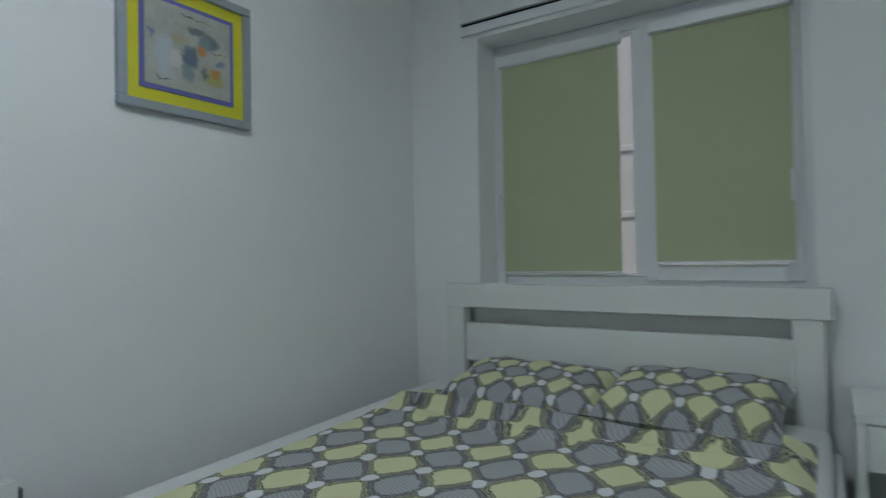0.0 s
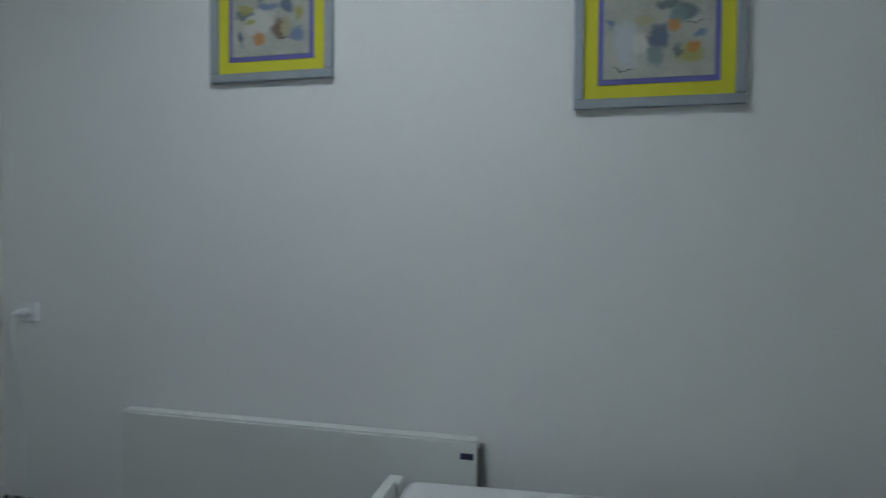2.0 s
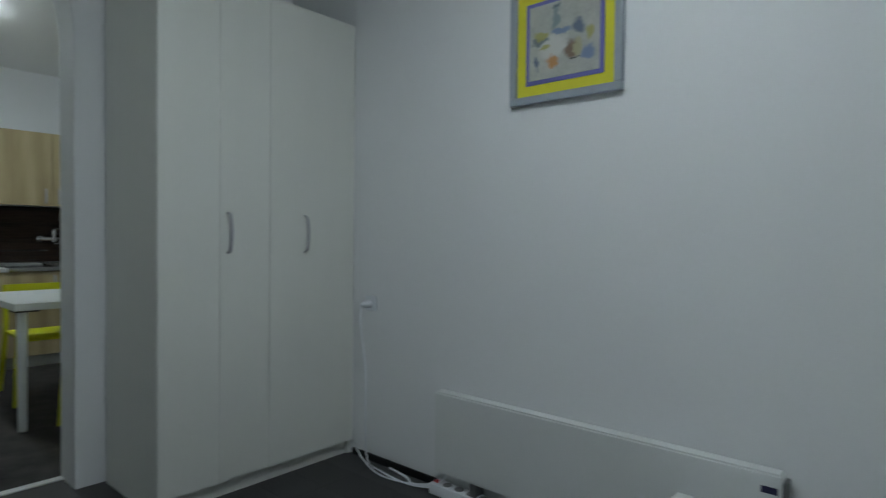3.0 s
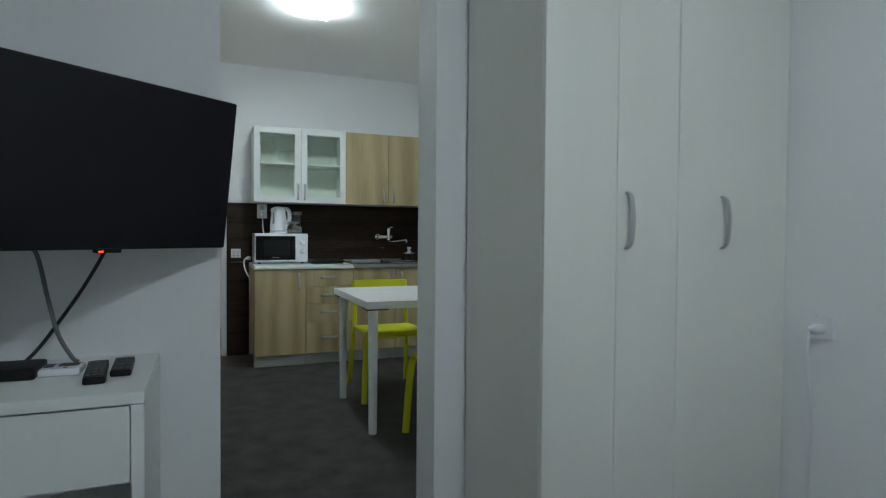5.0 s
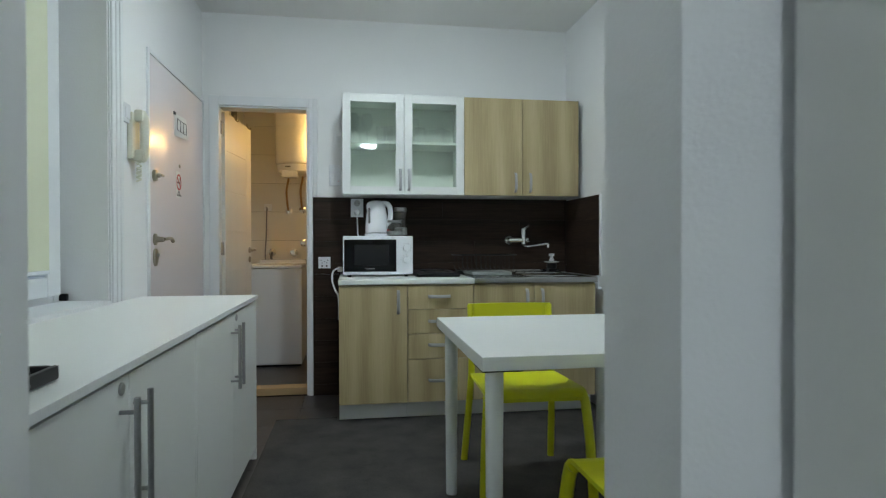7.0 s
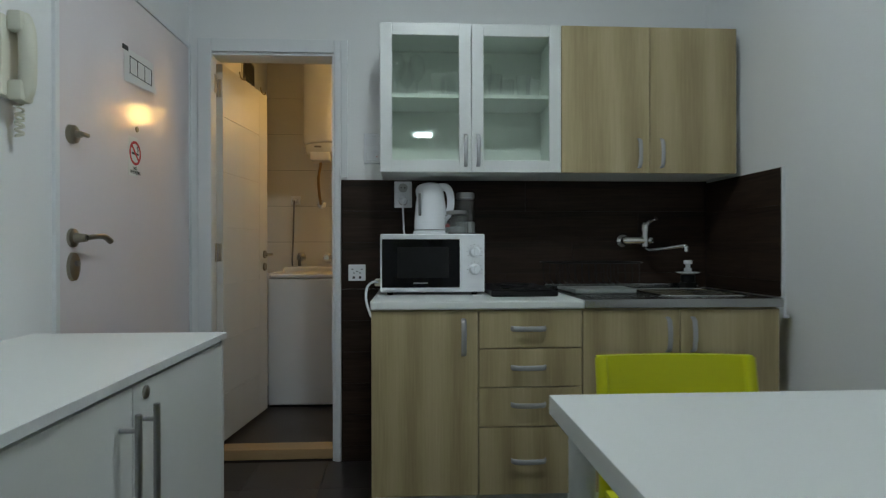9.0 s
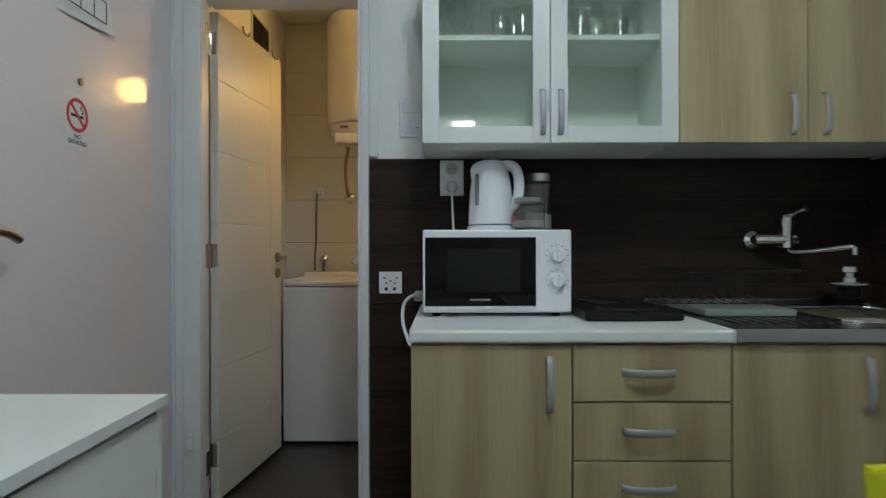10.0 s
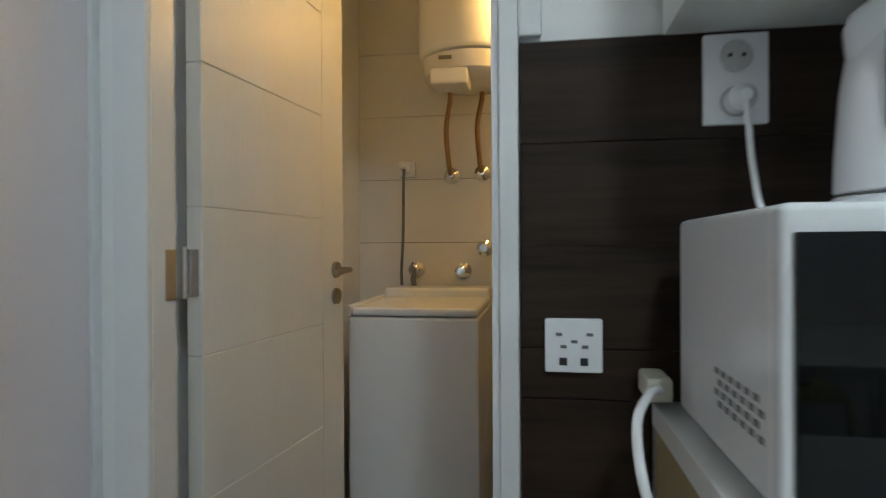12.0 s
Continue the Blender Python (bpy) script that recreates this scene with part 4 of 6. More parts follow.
def glass_cabinet():
    c = thing("glass_wall_cabinet", (0.42, 0.5, 1.37), "white wall cabinet with two glazed doors and glassware inside", "wall cabinet")
    x0, x1, y0, y1, z0, z1 = 0.016, 0.806, 0.352, 0.662, 1.366, 2.010
    shell(c, CARCASS, x0, x1, y0, y1, z0, z1)
    part("shelf", boxm(x0 + 0.018, y0 + 0.03, 1.700, x1 - 0.018, y1 - 0.006, 1.716), CARCASS, c)
    xm = (x0 + x1) / 2
    for a, b, hx in ((x0, xm - 0.0015, 0.386), (xm + 0.0015, x1, 0.441)):
        w = 0.052
        fr = bmesh.new()
        for q in ((a, z0, a + w, z1), (b - w, z0, b, z1), (a + w, z0, b - w, z0 + w), (a + w, z1 - w, b - w, z1)):
            box(fr, q[0], y0 - 0.018, q[1], q[2], y0 - 0.001, q[3], bevel=0.002)
        d = part("door", fr, LACQ, c)
        pn = part("pane", boxm(a + w - 0.006, y0 - 0.010, z0 + w - 0.006, b - w + 0.006, y0 - 0.006, z1 - w + 0.006), GLASS, d, "greenish clear glass", smooth=False)
        pn.visible_shadow = False
        bow_handle(d, hx, y0 - 0.018, 1.391, 1.53, HANDLE, bulge=0.024, r=0.0050, flat=1.7)


def oak_wall_cabinet():
    c = thing("oak_wall_cabinet", (1.22, 0.5, 1.37), "light oak wall cabinet with two plain doors", "wall cabinet")
    x0, x1, y0, y1, z0, z1 = 0.809, 1.597, 0.352, 0.662, 1.366, 2.010
    shell(c, LACQ, x0, x1, y0, y1, z0, z1)
    xm = 1.202
    for a, b, hx in ((x0, xm - 0.0015, 1.154), (xm + 0.0015, x1, 1.255)):
        d = part("door", boxm(a, y0 - 0.018, z0, b, y0 - 0.001, z1, bevel=0.0015), OAK, c)
        bow_handle(d, hx, y0 - 0.018, 1.389, 1.517, HANDLE, bulge=0.024, r=0.0050, flat=1.7)


glass_cabinet()
oak_wall_cabinet()


def wine_glass(x, y, z, s=1.0):
    prof = [(0.030, 0), (0.030, 0.002), (0.005, 0.006), (0.004, 0.07), (0.022, 0.085), (0.036, 0.115), (0.036, 0.14), (0.029, 0.185)]
    solid("wine_glass", lathe(bmesh.new(), [(r * s, h * s) for r, h in prof], (x, y, z), 'Z', 24), TUMBLER, "clear stemmed wine glass on the cabinet shelf", "wine glass", "glasses in the wall cabinet")


def tumbler(x, y, z, h=0.10):
    solid("tumbler", lathe(bmesh.new(), [(0.026, 0), (0.034, h)], (x, y, z), 'Z', 24), TUMBLER, "clear drinking glass on the cabinet shelf", "tumbler", "glasses in the wall cabinet")


for x, y in ((0.085, 0.44), (0.175, 0.45), (0.13, 0.55), (0.50, 0.56)):
    wine_glass(x, y, 1.716)
for x, y in ((0.27, 0.44), (0.32, 0.50), (0.34, 0.42), (0.53, 0.44), (0.66, 0.44), (0.72, 0.52), (0.60, 0.52)):
    tumbler(x, y, 1.716)
solid("small_box", boxm(0.655, 0.44, 1.384, 0.745, 0.50, 1.434, bevel=0.002), PAPER, "small white box standing on the cabinet floor", "box")


def base_unit(name, x0, x1, fronts, label):
    """A unit 0.57 m deep; fronts: (x0, x1, z0, z1, handle) with handle ('v', x, z0, z1) or ('h', z, x0, x1)."""
    c = thing(name, ((x0 + x1) / 2, 0.33, 0), label, "base cabinet", "base units of the kitchen")
    shell(c, OAK, x0, x1, 0.0, 0.64, 0.105, 0.805)
    part("plinth", boxm(x0, 0.06, 0.0, x1, 0.076, 0.105), LACQ, c, "white plinth")
    for a, b, z0, z1, hd in fronts:
        d = part("drawer_front" if hd[0] == 'h' else "door", boxm(a + 0.0015, -0.018, z0 + 0.0022, b - 0.0015, -0.001, z1 - 0.0022, bevel=0.0015), OAK, c)
        if hd[0] == 'v':
            bow_handle(d, hd[1], -0.018, hd[2], hd[3], HANDLE, bulge=0.024, r=0.0055, flat=1.7)
        else:
            bow_handle(d, hd[1], -0.018, hd[2], hd[3], HANDLE, vertical=False, bulge=0.024, r=0.0055, flat=1.7)


base_unit("base_cabinet", 0.0, 0.399, [(0.0, 0.399, 0.108, 0.802, ('v', 0.344, 0.634, 0.771))], "light oak base cabinet with one door under the worktop")
base_unit("drawer_unit", 0.401, 0.794, [(0.401, 0.794, 0.659, 0.802, ('h', 0.734, 0.524, 0.654)), (0.401, 0.794, 0.513, 0.659, ('h', 0.588, 0.524, 0.654)),
                                        (0.401, 0.794, 0.364, 0.513, ('h', 0.448, 0.524, 0.654)), (0.401, 0.794, 0.108, 0.364, ('h', 0.238, 0.524, 0.654))], "light oak unit of four drawers with bow handles")
base_unit("sink_cabinet", 0.796, 1.566, [(0.796, 1.172, 0.108, 0.802, ('v', 1.125, 0.640, 0.771)), (1.174, 1.566, 0.108, 0.802, ('v', 1.222, 0.640, 0.771))], "light oak two-door cabinet under the sink")
wt = thing("worktop", (0.39, 0.31, 0.806), "white laminate worktop with rounded front edge", "worktop")
part("board", boxm(-0.003, -0.018, 0.806, 0.797, 0.655, 0.838, bevel=0.001, seg=1), LACQ, wt)
part("front_edge", boxm(-0.003, -0.030, 0.8062, 0.797, -0.0175, 0.8378, bevel=0.007, seg=4), LACQ, wt)
part("end_seal", boxm(0.7965, -0.030, 0.807, 0.7995, 0.655, 0.839), PVC, wt)


def sink():
    s = thing("steel_sink", (1.2, 0.3, 0.815), "stainless steel sink top with drainer and round-cornered bowl", "sink")
    z = 0.840
    bm = bmesh.new()
    x0, x1, y0, y1 = 0.800, 1.574, -0.028, 0.655
    bx0, bx1, by0, by1 = 1.17, 1.52, 0.10, 0.50
    for q in ((x0, y0, bx0, y1), (bx1, y0, x1, y1), (bx0, y0, bx1, by0), (bx0, by1, bx1, y1)):
        box(bm, q[0], q[1], z - 0.004, q[2], q[3], z)
    part("rim", bm, STEEL, s, smooth=False)
    part("front_edge", boxm(x0, y0 - 0.004, 0.808, x1, y0 + 0.006, z + 0.002, bevel=0.003), STEEL, s)
    part("rear_edge", boxm(x0, y1 - 0.02, z, x1, y1, z + 0.02, bevel=0.003), STEEL, s)
    bw = bmesh.new()
    t = 0.003
    for q in ((bx0 - t, by0 - t, bx0, by1 + t), (bx1, by0 - t, bx1 + t, by1 + t), (bx0, by0 - t, bx1, by0), (bx0, by1, bx1, by1 + t)):
        box(bw, q[0], q[1], z - 0.15, q[2], q[3], z - 0.002)
    box(bw, bx0 - t, by0 - t, z - 0.153, bx1 + t, by1 + t, z - 0.15)
    part("bowl", bw, STEEL, s, smooth=False)
    rim = bmesh.new()
    pts = []
    for cx, cy, a0 in ((bx1 - 0.06, by1 - 0.06, 0), (bx0 + 0.06, by1 - 0.06, 90), (bx0 + 0.06, by0 + 0.06, 180), (bx1 - 0.06, by0 + 0.06, 270)):
        pts += [(cx + 0.065 * math.cos(radians(a0 + k * 30)), cy + 0.065 * math.sin(radians(a0 + k * 30)), z + 0.001) for k in range(4)]
    tube(rim, pts + [pts[0]], 0.005, 8)
    part("bowl_rim", rim, STEEL, s)
    for k in range(9):
        part("drainer_rib", boxm(0.86 + k * 0.034, 0.08, z, 0.872 + k * 0.034, 0.54, z + 0.003, bevel=0.001), STEEL, s)
    part("waste", lathe(bmesh.new(), [(0.035, 0), (0.035, 0.004), (0.02, 0.005)], (1.37, 0.3, z - 0.15), 'Z', 20), CHROME, s)


sink()

eb = thing("sink_end_bracket", (1.585, -0.02, 0.76), "small white plastic bracket at the sink's end", "bracket")
part("upright", boxm(1.5745, -0.030, 0.765, 1.5845, -0.010, 0.850, bevel=0.002), WHITEP, eb)
part("hook", boxm(1.5845, -0.030, 0.765, 1.600, -0.010, 0.777, bevel=0.002), WHITEP, eb)

# dark panels behind the worktop
structure("backsplash_north", boxm(-0.19, 0.6625, 0.838, EK - 0.003, NK - 0.001, 1.368), GROUT, "dark wood-look tiled panel behind the worktop")
structure("backsplash_left", boxm(-0.19, 0.6625, 0.0, -0.001, NK - 0.001, 0.837), GROUT, "dark wood-look tiled panel beside the base units")
structure("backsplash_east", boxm(EK - 0.0055, 0.060, 0.838, EK - 0.001, 0.655, 1.358), GROUT, "dark wood-look tiled panel on the wall by the sink")
structure("trim_backsplash", boxm(EK - 0.012, 0.053, 0.838, EK - 0.0005, 0.0595, 1.359), PVC, "white edge strip of the dark panel")


def faucet():
    f = thing("wall_faucet", (1.21, 0.64, 1.04), "chrome wall-mounted mixer tap with swivel spout over the sink", "faucet")
    y = 0.658
    for x in (1.197, 1.305):
        part("rosette", lathe(bmesh.new(), [(0.033, 0), (0.031, -0.010), (0.016, -0.022), (0.014, -0.05)], (x, y, 1.07), 'Y', 24), CHROME, f)
    part("body", lathe(bmesh.new(), [(0.016, -0.075), (0.021, -0.06), (0.021, 0.06), (0.016, 0.075)], (1.25, y - 0.06, 1.07), 'X', 20), CHROME, f)
    part("cartridge", lathe(bmesh.new(), [(0.022, -0.03), (0.022, 0.04), (0.026, 0.05), (0.026, 0.075), (0.018, 0.085)], (1.29, y - 0.06, 1.072), 'Z', 20), CHROME, f)
    part("lever", tube(bmesh.new(), [(1.29, y - 0.06, 1.150), (1.298, y - 0.09, 1.165), (1.31, y - 0.14, 1.175)], 0.008, 10, 1.6), CHROME, f)
    part("spout", tube(bmesh.new(), [(1.29, y - 0.06, 1.045), (1.295, y - 0.08, 1.025), (1.33, y - 0.13, 1.028), (1.40, y - 0.20, 1.042), (1.42, y - 0.215, 1.042)], 0.009, 12), CHROME, f)
    part("aerator", lathe(bmesh.new(), [(0.012, 0), (0.013, 0.022), (0.010, 0.026)], (1.42, y - 0.215, 1.018), 'Z', 16), CHROME, f)


faucet()


def dish_rack():
    r = thing("dish_rack", (0.97, 0.36, 0.84), "grey wire dish rack with drip tray on the drainer", "dish rack")
    part("tray", boxm(0.835, 0.22, 0.843, 1.10, 0.53, 0.864, bevel=0.006), TRAYP, r)
    part("wire_rim", tube(bmesh.new(), [(0.77, 0.24, 0.972), (1.12, 0.24, 0.972), (1.12, 0.54, 0.972), (0.77, 0.54, 0.972), (0.77, 0.24, 0.972)], 0.003, 6), BLACK, r)
    for k in range(12):
        x = 0.775 + k * 0.031
        part("wire", tube(bmesh.new(), [(x, 0.243, 0.972), (x, 0.255, 0.880), (x, 0.52, 0.880), (x, 0.537, 0.972)], 0.0016, 6), BLACK, r)


dish_rack()
hob = thing("hot_plate", (0.63, 0.35, 0.838), "flat black double hot plate on the worktop", "hot plate")
part("body", boxm(0.47, 0.14, 0.839, 0.745, 0.61, 0.866, bevel=0.008), BLACK, hob)
for yy in (0.24, 0.47):
    part("plate", lathe(bmesh.new(), [(0.085, 0.8655), (0.083, 0.872), (0.02, 0.873)], (0.608, yy, 0), 'Z', 28), BLACK, hob)
so = thing("soap_dispenser", (1.485, 0.56, 0.841), "dark soap dispenser with white pump top behind the sink", "soap dispenser")
part("bottle", lathe(bmesh.new(), [(0.030, 0.868), (0.034, 0.872), (0.034, 0.905), (0.020, 0.910)], (1.485, 0.56, 0), 'Z', 20), BLACK, so)
part("saucer", lathe(bmesh.new(), [(0.02, 0.909), (0.052, 0.914), (0.055, 0.918), (0.030, 0.921)], (1.485, 0.56, 0), 'Z', 24), WHITEP, so)
part("pump", lathe(bmesh.new(), [(0.018, 0.920), (0.018, 0.936), (0.011, 0.940), (0.011, 0.955), (0.020, 0.958), (0.019, 0.975)], (1.485, 0.56, 0), 'Z', 18), WHITEP, so)
part("foot", boxm(1.455, 0.53, 0.841, 1.515, 0.59, 0.869, bevel=0.004), BLACK, so)


# ---------- microwave, kettle, jars ----------
def microwave():
    m = thing("microwave_oven", (0.24, 0.43, 0.838), "white microwave oven with dark glass door on the worktop", "microwave oven")
    x0, x1, y0, y1, z0, z1 = 0.019, 0.459, 0.258, 0.585, 0.850, 1.096
    part("casing", boxm(x0, y0 + 0.02, z0, x1, y1, z1, bevel=0.008), WHITEP, m)
    fr = bmesh.new()
    box(fr, x0, y0, z0, x1, y0 + 0.024, z1, bevel=0.007, seg=3)
    part("front", fr, WHITEP, m)
    d = part("door", boxm(x0 + 0.008, y0 - 0.006, z0 + 0.021, x0 + 0.334, y0 + 0.004, z1 - 0.023, bevel=0.0012, seg=1), GLOSSBLACK, m, "black glass door")
    part("door_window", boxm(x0 + 0.072, y0 - 0.0075, z0 + 0.061, x0 + 0.288, y0 - 0.0055, z1 - 0.055), OVENWIN, d, smooth=False)
    part("badge", boxm(x0 + 0.140, y0 - 0.0078, z0 + 0.037, x0 + 0.200, y0 - 0.0055, z0 + 0.042), SATIN, d)
    part("trim_line", boxm(x0 + 0.008, y0 - 0.0065, z0 + 0.012, x0 + 0.334, y0 + 0.002, z0 + 0.0195, bevel=0.002), WHITEP, d)
    for z in (z0 + 0.170, z0 + 0.096):
        k = part("knob", lathe(bmesh.new(), [(0.024, 0), (0.023, -0.006), (0.019, -0.009), (0.018, -0.022), (0.015, -0.024)], (x1 - 0.043, y0, z), 'Y', 26), WHITEP, m)
        part("pointer", boxm(x1 - 0.046, y0 - 0.030, z - 0.018, x1 - 0.040, y0 - 0.021, z + 0.018, bevel=0.002), WHITEP, k)
        for q in range(9):
            a = radians(210 - q * 30)
            part("mark", boxm(x1 - 0.043 + 0.031 * math.cos(a) - 0.002, y0 - 0.001, z + 0.031 * math.sin(a) - 0.0012, x1 - 0.043 + 0.031 * math.cos(a) + 0.002, y0 + 0.001, z + 0.031 * math.sin(a) + 0.0012), GREYP, m)
    for i in range(2):
        for j in range(2):
            part("foot", lathe(bmesh.new(), [(0.012, 0.838), (0.014, 0.851)], (x0 + 0.04 + i * 0.36, y0 + 0.04 + j * 0.25, 0), 'Z', 12), BLACK, m)
    for i in range(4):
        for j in range(6):
            part("vent_slot", boxm(x0 - 0.0008, 0.295 + j * 0.022 + (i % 2) * 0.011, 0.897 + i * 0.011, x0 + 0.002, 0.307 + j * 0.022 + (i % 2) * 0.011, 0.903 + i * 0.011), GREYP, m)


microwave()


def kettle():
    k = thing("electric_kettle", (0.238, 0.48, 1.096), "white plastic electric kettle on top of the microwave", "kettle")
    c = (0.238, 0.48, 1.096)
    part("base", lathe(bmesh.new(), [(0.070, 0), (0.074, 0.004), (0.073, 0.014), (0.068, 0.018)], c, 'Z', 36), WHITEP, k)
    part("seam", lathe(bmesh.new(), [(0.0665, 0.0170), (0.0700, 0.0182), (0.0665, 0.0205)], c, 'Z', 36), GREYP, k, "dark seam above the base")
    part("body", lathe(bmesh.new(), [(0.066, 0.020), (0.0695, 0.0225), (0.0685, 0.06), (0.064, 0.12), (0.0585, 0.155), (0.054, 0.178), (0.040, 0.186)], c, 'Z', 40), WHITEP, k)
    # head: collar drawn out into a beak on the pouring side
    hd = bmesh.new()
    rings = []
    for z, lf, rt in ((0.146, 0.0585, 0.0575), (0.162, 0.0615, 0.0565), (0.180, 0.0640, 0.0535), (0.194, 0.0590, 0.0500), (0.204, 0.0470, 0.0430), (0.210, 0.0280, 0.0260), (0.212, 0.008, 0.008)):
        ring = []
        for i in range(36):
            th = 2 * math.pi * i / 36
            ct = math.cos(th)
            ring.append(hd.verts.new((c[0] + (rt if ct > 0 else lf) * ct, c[1] + rt * math.sin(th) * (1 - 0.22 * max(0.0, -ct)), c[2] + z)))
        rings.append(ring)
    for r0, r1 in zip(rings, rings[1:]):
        for i in range(36):
            hd.faces.new((r0[i], r0[(i + 1) % 36], r1[(i + 1) % 36], r1[i]))
    hd.faces.new(rings[-1])
    part("lid", hd, WHITEP, k)
    part("handle", tube(bmesh.new(), [(c[0] + 0.036, c[1] - 0.01, c[2] + 0.192), (c[0] + 0.063, c[1] - 0.015, c[2] + 0.191), (c[0] + 0.080, c[1] - 0.02, c[2] + 0.170), (c[0] + 0.0845, c[1] - 0.02, c[2] + 0.125), (c[0] + 0.076, c[1] - 0.02, c[2] + 0.088), (c[0] + 0.054, c[1] - 0.014, c[2] + 0.064)], 0.0155, 14, 1.1), WHITEP, k)
    part("water_gauge", boxm(c[0] - 0.052, c[1] - 0.062, c[2] + 0.075, c[0] - 0.040, c[1] - 0.045, c[2] + 0.165, bevel=0.004), GREYP, k, "grey water gauge")
    part("switch", boxm(c[0] + 0.060, c[1] - 0.040, c[2] + 0.028, c[0] + 0.078, c[1] - 0.022, c[2] + 0.044, bevel=0.003), RED, k, "red switch")
    k.scale = (1.08, 1.08, 1.13)


kettle()


def jar(x, y, z, r, h, label):
    j = thing("storage_jar", (x, y, z), label, "jar", "jars on the microwave")
    part("glass", lathe(bmesh.new(), [(r * 0.95, 0), (r, 0.006), (r, h * 0.80), (r * 0.85, h * 0.86)], (x, y, z), 'Z', 28), TUMBLER, j)
    part("contents", lathe(bmesh.new(), [(r * 0.93, 0.010), (r * 0.93, h * 0.30), (r * 0.2, h * 0.33)], (x, y, z), 'Z', 24), WATERG, j)
    part("lid", lathe(bmesh.new(), [(r * 0.86, h * 0.855), (r * 0.88, h * 0.86), (r * 0.88, h * 0.98), (r * 0.80, h)], (x, y, z), 'Z', 28), SATIN, j, "brushed metal lid")


jar(0.350, 0.39, 1.096, 0.052, 0.105, "short glass jar with metal lid")
jar(0.400, 0.51, 1.096, 0.048, 0.196, "tall glass jar with metal lid")

# sockets, switches on the north wall
socket_plate((0.110, 0.658, 1.232), '-y', 0.086, 0.128, "double wall socket with a plug above the microwave", 2)
solid("plug", lathe(bmesh.new(), [(0.019, 0), (0.019, -0.025), (0.008, -0.04)], (0.110, 0.643, 1.264), 'Y', 18), WHITEP, "white kettle plug in the wall socket", "plug")
solid("kettle_cable", tube(bmesh.new(), [(0.110, 0.61, 1.268), (0.110, 0.60, 1.23), (0.113, 0.59, 1.16), (0.12, 0.56, 1.098), (0.17, 0.50, 1.096)], 0.0045), WHITEP, "white kettle cable hanging from the socket", "cable")


def multi_socket():
    s = thing("wall_socket", (-0.1135, 0.658, 0.878), "white square socket plate with small openings on the dark panel", "socket")
    part("plate", boxm(-0.155, 0.646, 0.878, -0.072, 0.658, 0.957, bevel=0.003), WHITEP, s)
    for i, j in ((0, 0), (1, 0), (0.5, 0.35), (0.15, 0.6), (0.85, 0.6)):
        part("pin_hole", boxm(-0.139 + 0.044 * i, 0.6445, 0.932 - 0.03 * j, -0.130 + 0.044 * i, 0.6475, 0.9365 - 0.03 * j), GREYP, s)
    for i in (0, 1):
        part("usb_port", boxm(-0.134 + 0.030 * i, 0.6445, 0.889, -0.123 + 0.030 * i, 0.6475, 0.900), INK, s)


multi_socket()
sp = thing("wall_socket", (-0.03, 0.645, 0.86), "cream angular plug in a low socket beside the microwave", "socket")
part("plug", boxm(-0.024, 0.575, 0.856, 0.010, 0.646, 0.889, bevel=0.006), CREAM, sp)
solid("power_cable", tube(bmesh.new(), [(-0.010, 0.57, 0.876), (-0.030, 0.53, 0.878), (-0.052, 0.48, 0.855), (-0.052, 0.43, 0.80), (-0.030, 0.40, 0.74), (-0.012, 0.40, 0.70), (-0.010, 0.42, 0.55)], 0.006), WHITEP, "white cable looping down beside the worktop", "cable")
socket_plate((-0.040, NK, 1.447), '-y', 0.080, 0.147, "white double light switch beside the wall cabinet", 2, sockets=False)
solid("indicator_lamp", boxm(-0.020, NK - 0.0180, 1.479, -0.014, NK - 0.016, 1.482), RED, "tiny red indicator on the light switch", "indicator")


# ---------- bathroom door frame, door, bathroom ----------
def door_frame(name, x0, x1, top, label):
    f = thing(name, ((x0 + x1) / 2, NK, 0), label, "door frame", "", "structure")
    w = 0.065
    part("casing", boxm(x0 - w, NK - 0.016, 0.0, x0, NK - 0.001, top + w, bevel=0.005), TRIM, f)
    part("casing", boxm(x1, NK - 0.016, 0.0, x1 + 0.030, NK - 0.001, top + w, bevel=0.005), TRIM, f)
    part("casing", boxm(x0, NK - 0.016, top, x1, NK - 0.001, top + w, bevel=0.005), TRIM, f)
    part("casing", boxm(x1 + 0.030, NK - 0.016, 1.376, x1 + w, NK - 0.001, top + w, bevel=0.005), TRIM, f)
    part("lining", boxm(BD[0] - 0.001, NK - 0.002, 0.0, x0, NK + 0.060, top, bevel=0.002), TRIM, f)
    part("lining", boxm(x1 - 0.012, NK - 0.002, 0.0, x1 + 0.001, NK + 0.122, top, bevel=0.002), TRIM, f)
    part("lining", boxm(x0, NK - 0.002, top - 0.012, x1 - 0.012, NK + 0.122, top + 0.001, bevel=0.002), TRIM, f)
    part("cord_cleat", boxm(x0 - 0.045, NK - 0.030, 0.31, x0 - 0.025, NK - 0.015, 0.37, bevel=0.006), WHITEP, f)
    part("threshold", boxm(x0 + 0.001, NK + 0.028, 0.0, x1 - 0.012, NK + 0.135, 0.052, bevel=0.006), PINE, f, "raised wooden threshold")


door_frame("trim_bathroom_door", -0.806, BD[1], BD[2], "white moulded door frame with a wooden threshold")


